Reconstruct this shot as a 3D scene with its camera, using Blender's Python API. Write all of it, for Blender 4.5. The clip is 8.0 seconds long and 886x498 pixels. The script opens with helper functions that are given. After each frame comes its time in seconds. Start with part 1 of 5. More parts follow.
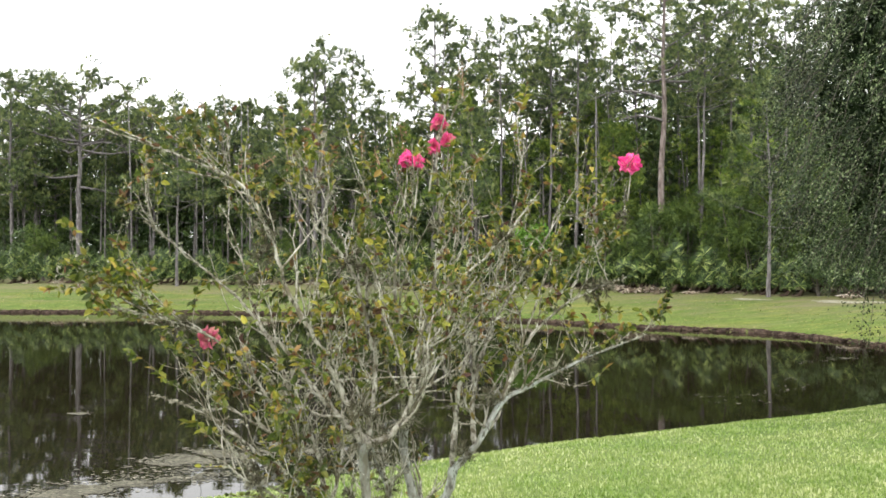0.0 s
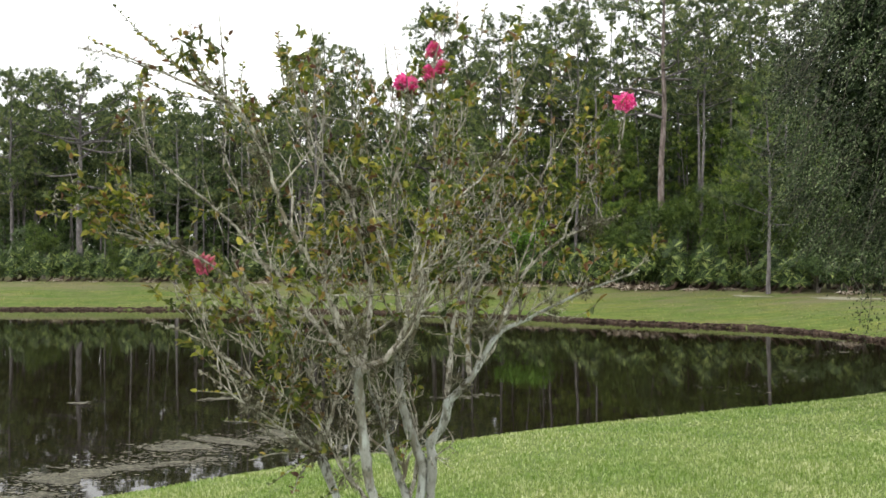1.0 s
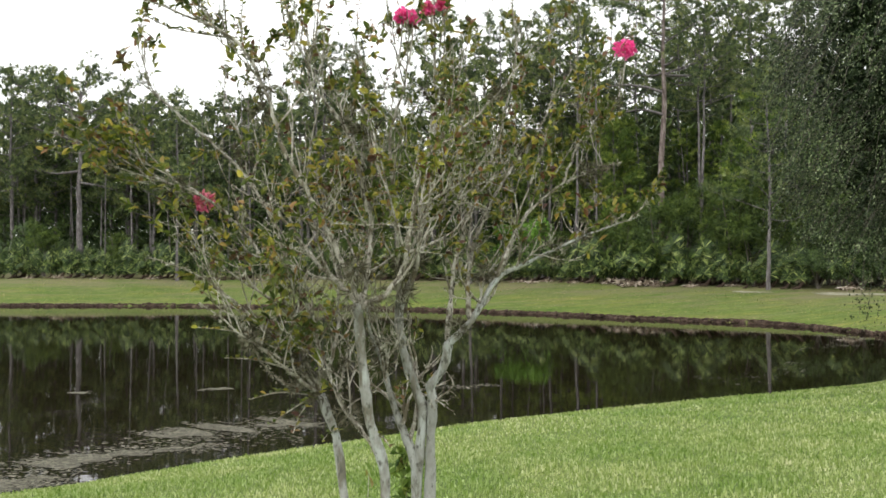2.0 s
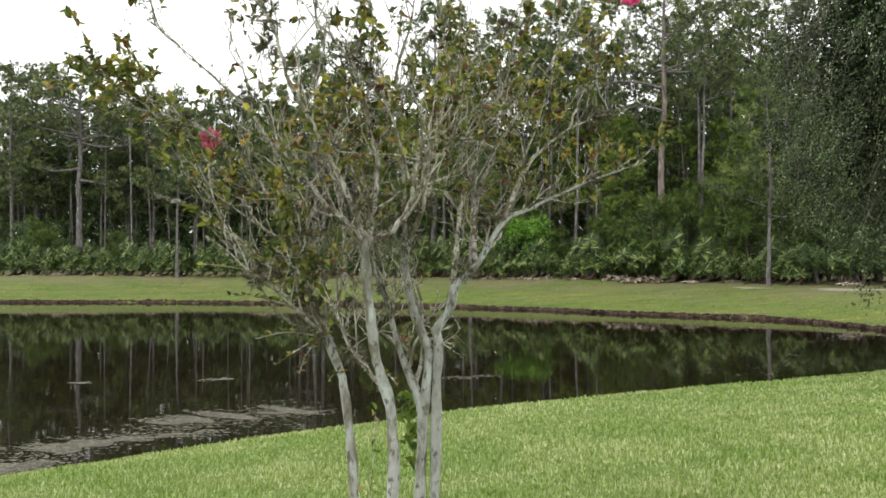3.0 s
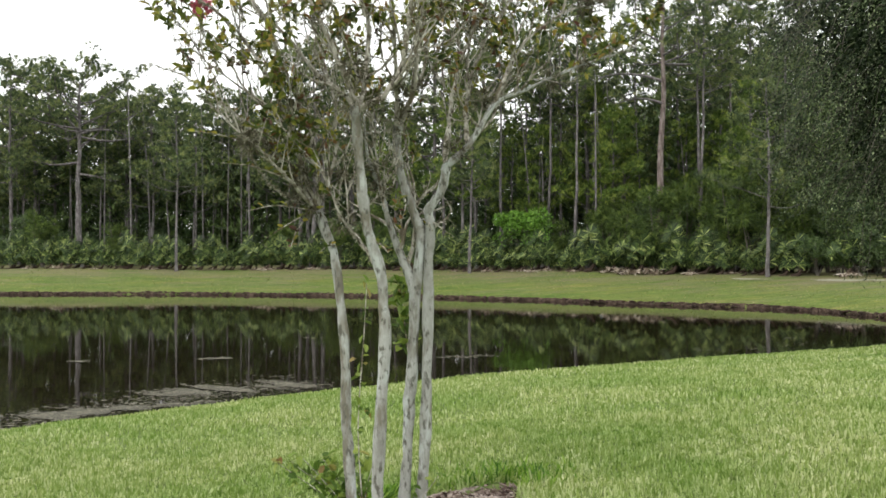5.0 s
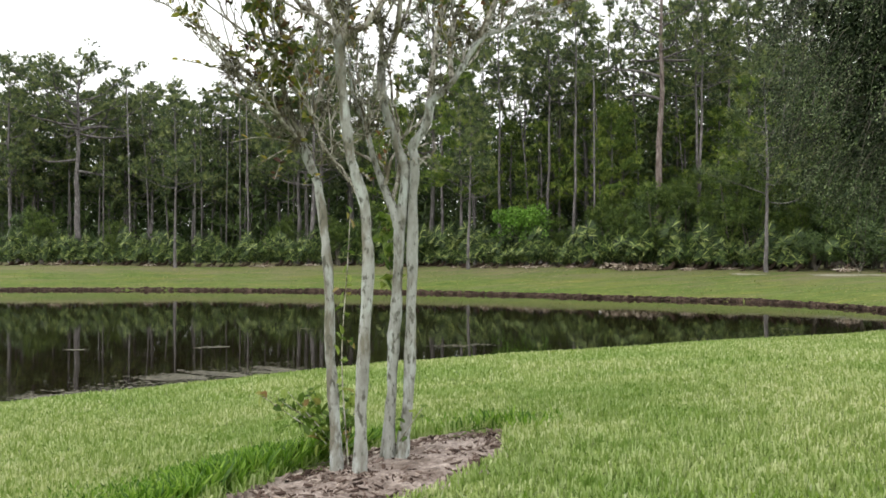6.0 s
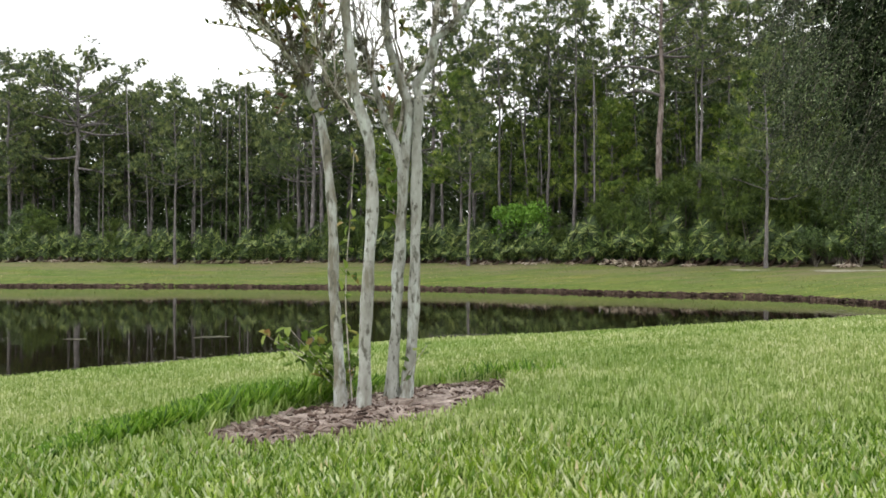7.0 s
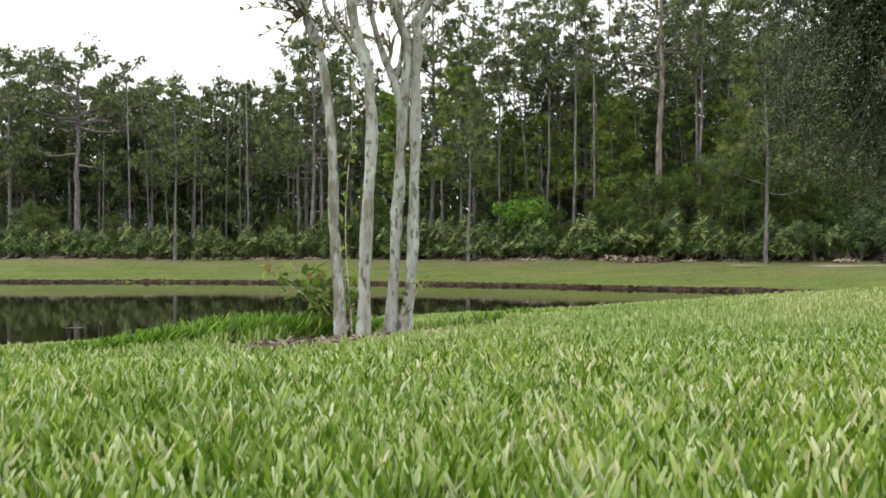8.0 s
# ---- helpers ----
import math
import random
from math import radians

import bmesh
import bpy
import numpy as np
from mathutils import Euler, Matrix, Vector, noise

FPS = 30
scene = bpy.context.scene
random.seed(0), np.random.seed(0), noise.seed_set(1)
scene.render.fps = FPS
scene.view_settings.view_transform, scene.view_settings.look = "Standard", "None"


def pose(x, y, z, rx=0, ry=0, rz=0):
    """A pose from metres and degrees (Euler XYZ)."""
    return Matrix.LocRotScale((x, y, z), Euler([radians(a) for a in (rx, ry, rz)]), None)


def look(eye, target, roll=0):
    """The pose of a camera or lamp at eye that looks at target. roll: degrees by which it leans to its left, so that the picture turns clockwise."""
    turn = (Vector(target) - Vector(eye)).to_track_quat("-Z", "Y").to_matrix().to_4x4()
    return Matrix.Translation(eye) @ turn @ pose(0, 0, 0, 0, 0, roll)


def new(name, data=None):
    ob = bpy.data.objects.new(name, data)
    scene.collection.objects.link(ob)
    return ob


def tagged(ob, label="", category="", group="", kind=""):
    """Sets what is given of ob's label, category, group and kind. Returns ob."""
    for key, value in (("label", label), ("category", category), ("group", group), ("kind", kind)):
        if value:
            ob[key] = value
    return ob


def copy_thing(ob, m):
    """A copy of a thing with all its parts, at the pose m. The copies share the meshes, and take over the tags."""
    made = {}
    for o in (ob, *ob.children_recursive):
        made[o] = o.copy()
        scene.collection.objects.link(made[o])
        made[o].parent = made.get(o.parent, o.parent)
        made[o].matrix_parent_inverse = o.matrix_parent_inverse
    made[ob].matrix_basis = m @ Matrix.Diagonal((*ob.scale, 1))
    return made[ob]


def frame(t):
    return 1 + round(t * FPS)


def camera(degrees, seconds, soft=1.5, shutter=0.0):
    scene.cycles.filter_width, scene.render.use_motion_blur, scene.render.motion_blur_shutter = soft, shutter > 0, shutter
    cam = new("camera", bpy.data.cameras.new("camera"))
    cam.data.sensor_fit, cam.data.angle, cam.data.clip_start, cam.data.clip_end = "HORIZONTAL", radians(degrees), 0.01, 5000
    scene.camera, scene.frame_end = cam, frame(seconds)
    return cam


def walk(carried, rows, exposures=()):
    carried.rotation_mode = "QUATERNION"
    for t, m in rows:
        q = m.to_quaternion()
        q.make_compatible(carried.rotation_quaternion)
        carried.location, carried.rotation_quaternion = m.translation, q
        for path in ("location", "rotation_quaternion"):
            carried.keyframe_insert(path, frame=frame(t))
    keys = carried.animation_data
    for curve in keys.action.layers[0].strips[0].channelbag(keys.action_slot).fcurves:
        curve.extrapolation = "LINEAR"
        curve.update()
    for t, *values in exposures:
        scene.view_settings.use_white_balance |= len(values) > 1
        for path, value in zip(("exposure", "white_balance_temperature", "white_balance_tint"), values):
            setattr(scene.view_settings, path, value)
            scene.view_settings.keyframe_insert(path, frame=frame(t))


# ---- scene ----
# ------------------------------------------------------------------ camera
cam = camera(54.3, 8.0, soft=1.65, shutter=0.3)
PATH = [
    (0, (-0.071, 0.006, 2.002), (0.01, 0.41, 0.0)),
    (0.5, (-0.063, -0.002, 1.874), (0.03, 0.54, 0.0)),
    (1, (-0.053, -0.009, 1.759), (0.03, 0.52, 0.0)),
    (1.5, (-0.047, -0.009, 1.656), (0.04, 0.51, 0.0)),
    (3, (-0.076, 0.0, 1.353), (0.01, 0.52, 0.0)),
    (3.5, (-0.080, 0.010, 1.250), (0.01, 0.52, 0.0)),
    (4, (-0.087, 0.006, 1.149), (0.0, 0.51, 0.0)),
    (4.5, (-0.079, 0.008, 1.042), (0.0, 0.49, 0.0)),
    (6, (0.006, -0.006, 0.699), (-0.04, 0.48, 0.0)),
    (6.5, (-0.003, 0.001, 0.588), (-0.05, 0.49, 0.0)),
    (7, (-0.010, 0.014, 0.482), (-0.06, 0.49, 0.0)),
    (7.5, (0.001, 0.007, 0.365), (-0.05, 0.48, 0.0)),
    (8, (-0.005, -0.018, 0.256), (-0.05, 0.48, 0.0)),
]
walk(cam, [(t, pose(*eye, 90 + turn[1], turn[2], turn[0])) for t, eye, turn in PATH],
     exposures=((0, 1.0), (0.2, 0.65), (0.5, 0.47), (4, 0.45), (8, 0.42)))

# ------------------------------------------------------------------ light: overcast sky, faint broad sun
SUN_ELEVATION, SUN_AZIMUTH = 52, 215
world = bpy.data.worlds.new("overcast_sky")
scene.world = world
world.use_nodes = True
wn, wl = world.node_tree.nodes, world.node_tree.links
sky = wn.new("ShaderNodeTexSky")
sky.sky_type, sky.sun_disc = "NISHITA", False
sky.sun_elevation, sky.sun_rotation = radians(SUN_ELEVATION), radians(SUN_AZIMUTH)
sky.air_density, sky.dust_density, sky.ozone_density = 1.0, 4.0, 1.0
cloud = wn.new("ShaderNodeMix")
cloud.data_type = "RGBA"
cloud.inputs["Factor"].default_value = 0.82
cloud.inputs["B"].default_value = (15.7, 15.7, 15.5, 1)
wl.new(sky.outputs["Color"], cloud.inputs["A"])
wl.new(cloud.outputs["Result"], wn["Background"].inputs["Color"])
wn["Background"].inputs["Strength"].default_value = 0.1
sun = new("sun", bpy.data.lights.new("sun", "SUN"))
sun.data.energy, sun.data.angle, sun.data.color = 0.8, radians(25), (1.0, 0.96, 0.9)
a, e = radians(SUN_AZIMUTH), radians(SUN_ELEVATION)
sun.matrix_world = look((math.sin(a) * math.cos(e) * 40, math.cos(a) * math.cos(e) * 40, math.sin(e) * 40), (0, 0, 0))


# ------------------------------------------------------------------ materials
def base_material(name, rough, spec=0.5):
    m = bpy.data.materials.new(name)
    m.use_nodes = True
    n = m.node_tree.nodes
    b = n["Principled BSDF"]
    b.inputs["Roughness"].default_value = rough
    b.inputs["Specular IOR Level"].default_value = spec
    return m, n, m.node_tree.links, b


def ramp(n, stops):
    r = n.new("ShaderNodeValToRGB")
    el = r.color_ramp.elements
    while len(el) < len(stops):
        el.new(0.5)
    for one, (p, c) in zip(el, stops):
        one.position, one.color = p, (*c, 1)
    return r


def coords(n, l, stretch=(1, 1, 1)):
    tc, mp = n.new("ShaderNodeTexCoord"), n.new("ShaderNodeMapping")
    mp.inputs["Scale"].default_value = stretch
    l.new(tc.outputs["Object"], mp.inputs["Vector"])
    return mp.outputs["Vector"]


def noise_of(n, l, vec, scale, detail=5, rough=0.6):
    t = n.new("ShaderNodeTexNoise")
    t.inputs["Scale"].default_value, t.inputs["Detail"].default_value = scale, detail
    t.inputs["Roughness"].default_value = rough
    l.new(vec, t.inputs["Vector"])
    return t.outputs["Fac"]


def mixed(n, l, fac, a, b, blend="MIX"):
    m = n.new("ShaderNodeMix")
    m.data_type, m.blend_type = "RGBA", blend
    for sock, val in (("Factor", fac), ("A", a), ("B", b)):
        if isinstance(val, bpy.types.NodeSocket):
            l.new(val, m.inputs[sock])
        elif sock == "Factor":
            m.inputs[sock].default_value = val
        else:
            m.inputs[sock].default_value = (*val, 1)
    return m.outputs["Result"]


def bumped(n, l, b, height, strength, distance):
    k = n.new("ShaderNodeBump")
    k.inputs["Strength"].default_value, k.inputs["Distance"].default_value = strength, distance
    l.new(height, k.inputs["Height"])
    l.new(k.outputs["Normal"], b.inputs["Normal"])


def stuff_material(name, stops, scale, rough=0.9, bump=0.5, depth=0.01, stretch=(1, 1, 1), stops2=None, scale2=1.0, spec=0.3):
    """Two scales of noise: fine colour by stops, coarse tint by stops2."""
    m, n, l, b = base_material(name, rough, spec)
    vec = coords(n, l, stretch)
    fine = noise_of(n, l, vec, scale, 6, 0.65)
    r = ramp(n, stops)
    l.new(fine, r.inputs["Fac"])
    col = r.outputs["Color"]
    if stops2:
        r2 = ramp(n, stops2)
        l.new(noise_of(n, l, vec, scale2, 4), r2.inputs["Fac"])
        col = mixed(n, l, 1.0, col, r2.outputs["Color"], "MULTIPLY")
    l.new(col, b.inputs["Base Color"])
    bumped(n, l, b, fine, bump, depth)
    return m


def leaf_material(name, stops, through_part=0.35, rough=0.5, patch=None, spec=0.35):
    """Leaf colours that differ piece by piece; some light passes through the blade."""
    m, n, l, b = base_material(name, rough, spec)
    geo, info = n.new("ShaderNodeNewGeometry"), n.new("ShaderNodeObjectInfo")
    add, fr = n.new("ShaderNodeMath"), n.new("ShaderNodeMath")
    add.operation, fr.operation = "ADD", "FRACT"
    l.new(geo.outputs["Random Per Island"], add.inputs[0])
    l.new(info.outputs["Random"], add.inputs[1])
    l.new(add.outputs[0], fr.inputs[0])
    r = ramp(n, stops)
    l.new(fr.outputs[0], r.inputs["Fac"])
    col = r.outputs["Color"]
    for scale, tones in patch or ():
        r2 = ramp(n, tones)
        l.new(noise_of(n, l, coords(n, l), scale, 3), r2.inputs["Fac"])
        col = mixed(n, l, 1.0, col, r2.outputs["Color"], "MULTIPLY")
    l.new(col, b.inputs["Base Color"])
    tr, mx = n.new("ShaderNodeBsdfTranslucent"), n.new("ShaderNodeMixShader")
    l.new(col, tr.inputs["Color"])
    mx.inputs["Fac"].default_value = through_part
    l.new(b.outputs["BSDF"], mx.inputs[1])
    l.new(tr.outputs["BSDF"], mx.inputs[2])
    l.new(mx.outputs["Shader"], n["Material Output"].inputs["Surface"])
    return m


def bark_material(name, dark, mid, light, scale, stretch, blotch=None, spec=0.2):
    m, n, l, b = base_material(name, 0.9, spec)
    vec = coords(n, l, stretch)
    fine = noise_of(n, l, vec, scale, 8, 0.7)
    r = ramp(n, [(0.3, dark), (0.5, mid), (0.72, light)])
    l.new(fine, r.inputs["Fac"])
    col = r.outputs["Color"]
    if blotch:
        for scale, tone, lo, hi, squash in blotch:
            spot = ramp(n, [(lo, (0, 0, 0)), (hi, (1, 1, 1))])
            l.new(noise_of(n, l, coords(n, l, (1, 1, squash)), scale, 4, 0.6), spot.inputs["Fac"])
            col = mixed(n, l, spot.outputs["Color"], col, tone)
    l.new(col, b.inputs["Base Color"])
    bumped(n, l, b, fine, 0.6, 0.01)
    return m


def ground_material():
    """Soil and thatch under the lawn, short turf on the far bank, bare sand patches."""
    m, n, l, b = base_material("turf", 0.95, 0.15)
    vec = coords(n, l)
    fine = noise_of(n, l, vec, 9.0, 8, 0.75)
    turf = ramp(n, [(0.28, (0.045, 0.062, 0.015)), (0.5, (0.105, 0.138, 0.034)), (0.72, (0.185, 0.215, 0.068))])
    l.new(fine, turf.inputs["Fac"])
    tint = ramp(n, [(0.36, (0.6, 0.85, 0.5)), (0.5, (0.95, 1.0, 0.9)), (0.64, (1.35, 1.15, 1.0))])
    l.new(noise_of(n, l, coords(n, l, (0.5, 1.4, 1)), 0.45, 8, 0.75), tint.inputs["Fac"])
    col = mixed(n, l, 1.0, turf.outputs["Color"], tint.outputs["Color"], "MULTIPLY")
    spots = ramp(n, [(0.36, (0.72, 0.8, 0.62)), (0.5, (1.0, 1.0, 1.0)), (0.64, (1.35, 1.28, 1.3))])
    l.new(noise_of(n, l, coords(n, l, (0.5, 1.6, 1)), 2.2, 6, 0.7), spots.inputs["Fac"])
    col = mixed(n, l, 1.0, col, spots.outputs["Color"], "MULTIPLY")
    # the turf is drier and browner on the higher ground beside the wood
    dry = ramp(n, [(0.43, (0, 0, 0)), (0.62, (0.9, 0.9, 0.9))])
    geo, split = n.new("ShaderNodeNewGeometry"), n.new("ShaderNodeSeparateXYZ")
    l.new(geo.outputs["Position"], split.inputs[0])
    high = n.new("ShaderNodeMapRange")
    high.inputs["From Min"].default_value, high.inputs["From Max"].default_value = -0.85, 0.1
    high.inputs["To Min"].default_value, high.inputs["To Max"].default_value = -0.08, 0.09
    l.new(split.outputs["Z"], high.inputs["Value"])
    total = n.new("ShaderNodeMath")
    l.new(noise_of(n, l, coords(n, l, (0.35, 1.6, 1)), 0.55, 8, 0.8), total.inputs[0])
    l.new(high.outputs["Result"], total.inputs[1])
    l.new(total.outputs[0], dry.inputs["Fac"])
    col = mixed(n, l, dry.outputs["Color"], col, (0.155, 0.14, 0.08))
    l.new(col, b.inputs["Base Color"])
    bumped(n, l, b, fine, 0.8, 0.05)
    return m


def water_material():
    m, n, l, b = base_material("pond_water", 0.015, 0.5)
    b.inputs["Base Color"].default_value = (0.010, 0.008, 0.004, 1)
    b.inputs["IOR"].default_value = 1.33
    bumped(n, l, b, noise_of(n, l, coords(n, l, (1.0, 2.2, 1)), 1.6, 3, 0.5), 0.02, 0.05)
    return m


TURF = ground_material()
THATCH = stuff_material("lawn_thatch", [(0.3, (0.08, 0.125, 0.025)), (0.5, (0.13, 0.18, 0.046)), (0.7, (0.18, 0.222, 0.075))], 30.0, 0.95, 0.8, 0.03,
                        stops2=[(0.35, (0.8, 0.88, 0.78)), (0.65, (1.12, 1.06, 1.04))], scale2=0.8)
WATER = water_material()
EARTH = stuff_material("eroded_earth", [(0.3, (0.022, 0.015, 0.011)), (0.55, (0.085, 0.058, 0.043)), (0.75, (0.2, 0.15, 0.11))], 4.0, 0.95, 0.9, 0.05)
SAND = stuff_material("pale_sand", [(0.3, (0.15, 0.15, 0.085)), (0.5, (0.25, 0.24, 0.175)), (0.7, (0.36, 0.34, 0.28))], 5.0, 0.95, 0.5, 0.03)
SOIL = stuff_material("mulch_soil", [(0.28, (0.10, 0.08, 0.07)), (0.5, (0.29, 0.25, 0.222)), (0.72, (0.50, 0.45, 0.405))], 45.0, 0.95, 0.9, 0.012,
                      stops2=[(0.36, (0.5, 0.44, 0.41)), (0.6, (1.1, 1.05, 1.04))], scale2=6.0)
CHIP = leaf_material("bark_chip", [(0.0, (0.03, 0.02, 0.016)), (0.35, (0.10, 0.068, 0.055)), (0.75, (0.21, 0.165, 0.14)), (1.0, (0.42, 0.36, 0.31))], 0.0, 0.9, spec=0.1)
SCUM = leaf_material("pond_scum", [(0.0, (0.035, 0.034, 0.02)), (0.5, (0.085, 0.08, 0.055)), (1.0, (0.2, 0.19, 0.14))], 0.0, 0.7, spec=0.2)
GRASS = leaf_material("lawn_grass", [(0.0, (0.05, 0.115, 0.006)), (0.25, (0.12, 0.215, 0.014)), (0.5, (0.225, 0.325, 0.045)), (0.75, (0.37, 0.445, 0.20)), (0.94, (0.50, 0.55, 0.41)), (1.0, (0.50, 0.44, 0.27))], 0.35, 0.5,
                      patch=((0.9, [(0.35, (0.82, 0.9, 0.8)), (0.65, (1.15, 1.08, 1.08))]), (13.0, [(0.36, (0.66, 0.78, 0.45)), (0.62, (1.28, 1.22, 1.24))])))
GRASS_EVEN = leaf_material("mown_turf", [(0.0, (0.162, 0.232, 0.052)), (0.45, (0.285, 0.35, 0.13)), (0.8, (0.40, 0.446, 0.235)), (1.0, (0.485, 0.515, 0.32))], 0.35, 0.75, spec=0.15,
                           patch=((0.8, [(0.38, (0.78, 0.9, 0.68)), (0.6, (1.15, 1.12, 1.16))]), (11.0, [(0.36, (0.66, 0.77, 0.5)), (0.62, (1.25, 1.2, 1.22))])))
BANKGRASS = leaf_material("bank_grass", [(0.0, (0.09, 0.13, 0.025)), (0.45, (0.19, 0.235, 0.06)), (0.8, (0.28, 0.29, 0.11)), (1.0, (0.38, 0.34, 0.20))], 0.45, 0.6)
TALL = leaf_material("long_grass", [(0.0, (0.034, 0.096, 0.005)), (0.5, (0.11, 0.235, 0.015)), (1.0, (0.26, 0.40, 0.06))], 0.4, 0.45)
NEEDLE = leaf_material("pine_needles", [(0.0, (0.036, 0.06, 0.028)), (0.5, (0.092, 0.132, 0.052)), (1.0, (0.24, 0.278, 0.092))], 0.12, 0.55, spec=0.25)
YOUNG_NEEDLE = leaf_material("young_pine_needles", [(0.0, (0.045, 0.085, 0.016)), (0.5, (0.115, 0.18, 0.034)), (1.0, (0.28, 0.35, 0.07))], 0.18, 0.55, spec=0.25)
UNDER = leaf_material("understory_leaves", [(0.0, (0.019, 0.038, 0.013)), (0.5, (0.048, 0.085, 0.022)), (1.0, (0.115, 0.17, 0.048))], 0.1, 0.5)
SAPLING = leaf_material("sapling_leaves", [(0.0, (0.03, 0.06, 0.012)), (0.5, (0.075, 0.122, 0.024)), (1.0, (0.18, 0.24, 0.05))], 0.3, 0.55)
BRIGHT = leaf_material("bright_leaves", [(0.0, (0.06, 0.155, 0.011)), (0.5, (0.115, 0.25, 0.022)), (1.0, (0.20, 0.36, 0.05))], 0.12, 0.5)
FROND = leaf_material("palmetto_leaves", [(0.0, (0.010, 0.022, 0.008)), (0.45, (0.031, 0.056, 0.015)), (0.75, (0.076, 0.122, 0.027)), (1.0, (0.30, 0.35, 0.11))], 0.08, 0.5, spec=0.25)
DEAD = leaf_material("dead_fronds", [(0.0, (0.12, 0.085, 0.06)), (0.5, (0.32, 0.26, 0.20)), (1.0, (0.60, 0.54, 0.46))], 0.1, 0.8)
# pale end stop and patch noise paint lit sprays and dark gaps into the leaves
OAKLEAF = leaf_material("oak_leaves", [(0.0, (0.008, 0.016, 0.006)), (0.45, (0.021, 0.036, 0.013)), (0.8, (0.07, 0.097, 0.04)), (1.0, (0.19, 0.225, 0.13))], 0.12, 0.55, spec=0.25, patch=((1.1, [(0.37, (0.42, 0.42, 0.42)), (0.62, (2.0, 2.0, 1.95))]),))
# darker copy of the oak leaf colours, with the crown's inner shade painted in
OAKSHADE = leaf_material("shaded_oak_leaves", [(0.0, (0.008, 0.015, 0.006)), (0.6, (0.016, 0.028, 0.011)), (1.0, (0.035, 0.052, 0.022))], 0.05, 0.7, spec=0.1)
MYRTLE = leaf_material("myrtle_leaves", [(0.0, (0.038, 0.06, 0.013)), (0.28, (0.085, 0.125, 0.024)), (0.52, (0.155, 0.19, 0.034)), (0.72, (0.25, 0.26, 0.045)), (0.82, (0.34, 0.30, 0.06)), (0.89, (0.26, 0.17, 0.07)), (0.94, (0.17, 0.09, 0.05)), (1.0, (0.08, 0.04, 0.03))], 0.4, 0.45,
                      patch=((7.0, [(0.4, (0.65, 0.65, 0.7)), (0.62, (1.45, 1.38, 1.2))]),))
SHOOT = leaf_material("young_shoot_leaves", [(0.0, (0.05, 0.10, 0.014)), (0.5, (0.13, 0.21, 0.03)), (0.9, (0.27, 0.34, 0.07)), (1.0, (0.25, 0.14, 0.06))], 0.4, 0.45)
DRYHEAD = leaf_material("spent_seed_heads", [(0.0, (0.14, 0.09, 0.05)), (0.6, (0.27, 0.17, 0.09)), (1.0, (0.36, 0.22, 0.15))], 0.1, 0.8)
LICHEN = leaf_material("pale_lichen", [(0.0, (0.13, 0.12, 0.085)), (0.5, (0.27, 0.26, 0.19)), (1.0, (0.50, 0.50, 0.41))], 0.1, 0.9, spec=0.1)
MOSS = leaf_material("fork_moss", [(0.0, (0.05, 0.045, 0.028)), (0.6, (0.12, 0.112, 0.075)), (1.0, (0.27, 0.265, 0.20))], 0.1, 0.9, spec=0.1)
PETAL = leaf_material("pink_petals", [(0.0, (0.74, 0.05, 0.27)), (0.5, (0.88, 0.11, 0.41)), (1.0, (0.93, 0.27, 0.56))], 0.35, 0.6)
PETAL_DRY = leaf_material("withered_petals", [(0.0, (0.58, 0.10, 0.21)), (0.6, (0.70, 0.19, 0.30)), (1.0, (0.48, 0.22, 0.18))], 0.25, 0.8)
PETAL_OLD = leaf_material("faded_petals", [(0.0, (0.68, 0.06, 0.22)), (0.6, (0.78, 0.13, 0.36)), (1.0, (0.50, 0.2, 0.14))], 0.25, 0.7)
MYRTLE_BARK = bark_material("myrtle_bark", (0.20, 0.20, 0.175), (0.31, 0.317, 0.29), (0.43, 0.447, 0.42), 22.0, (1, 1, 0.4), blotch=((14.0, (0.42, 0.45, 0.425), 0.52, 0.6, 0.4), (17.0, (0.17, 0.16, 0.125), 0.52, 0.64, 0.35), (55.0, (0.10, 0.10, 0.08), 0.53, 0.64, 0.5)))
TWIG_BARK = bark_material("lichened_twig_bark", (0.16, 0.147, 0.12), (0.37, 0.35, 0.295), (0.74, 0.72, 0.66), 42.0, (1, 1, 0.5), blotch=((75.0, (0.07, 0.062, 0.045), 0.53, 0.62, 0.5), (24.0, (0.15, 0.13, 0.09), 0.52, 0.6, 0.6)))
RED_BARK = bark_material("reddish_pine_bark", (0.05, 0.038, 0.034), (0.165, 0.132, 0.122), (0.34, 0.30, 0.285), 7.0, (1, 1, 0.3))
PINE_BARK = bark_material("pine_bark", (0.042, 0.038, 0.038), (0.135, 0.124, 0.123), (0.31, 0.292, 0.29), 8.0, (1, 1, 0.3))
OAK_BARK = bark_material("oak_bark", (0.05, 0.042, 0.035), (0.12, 0.105, 0.09), (0.22, 0.2, 0.18), 6.0, (1, 1, 0.3))


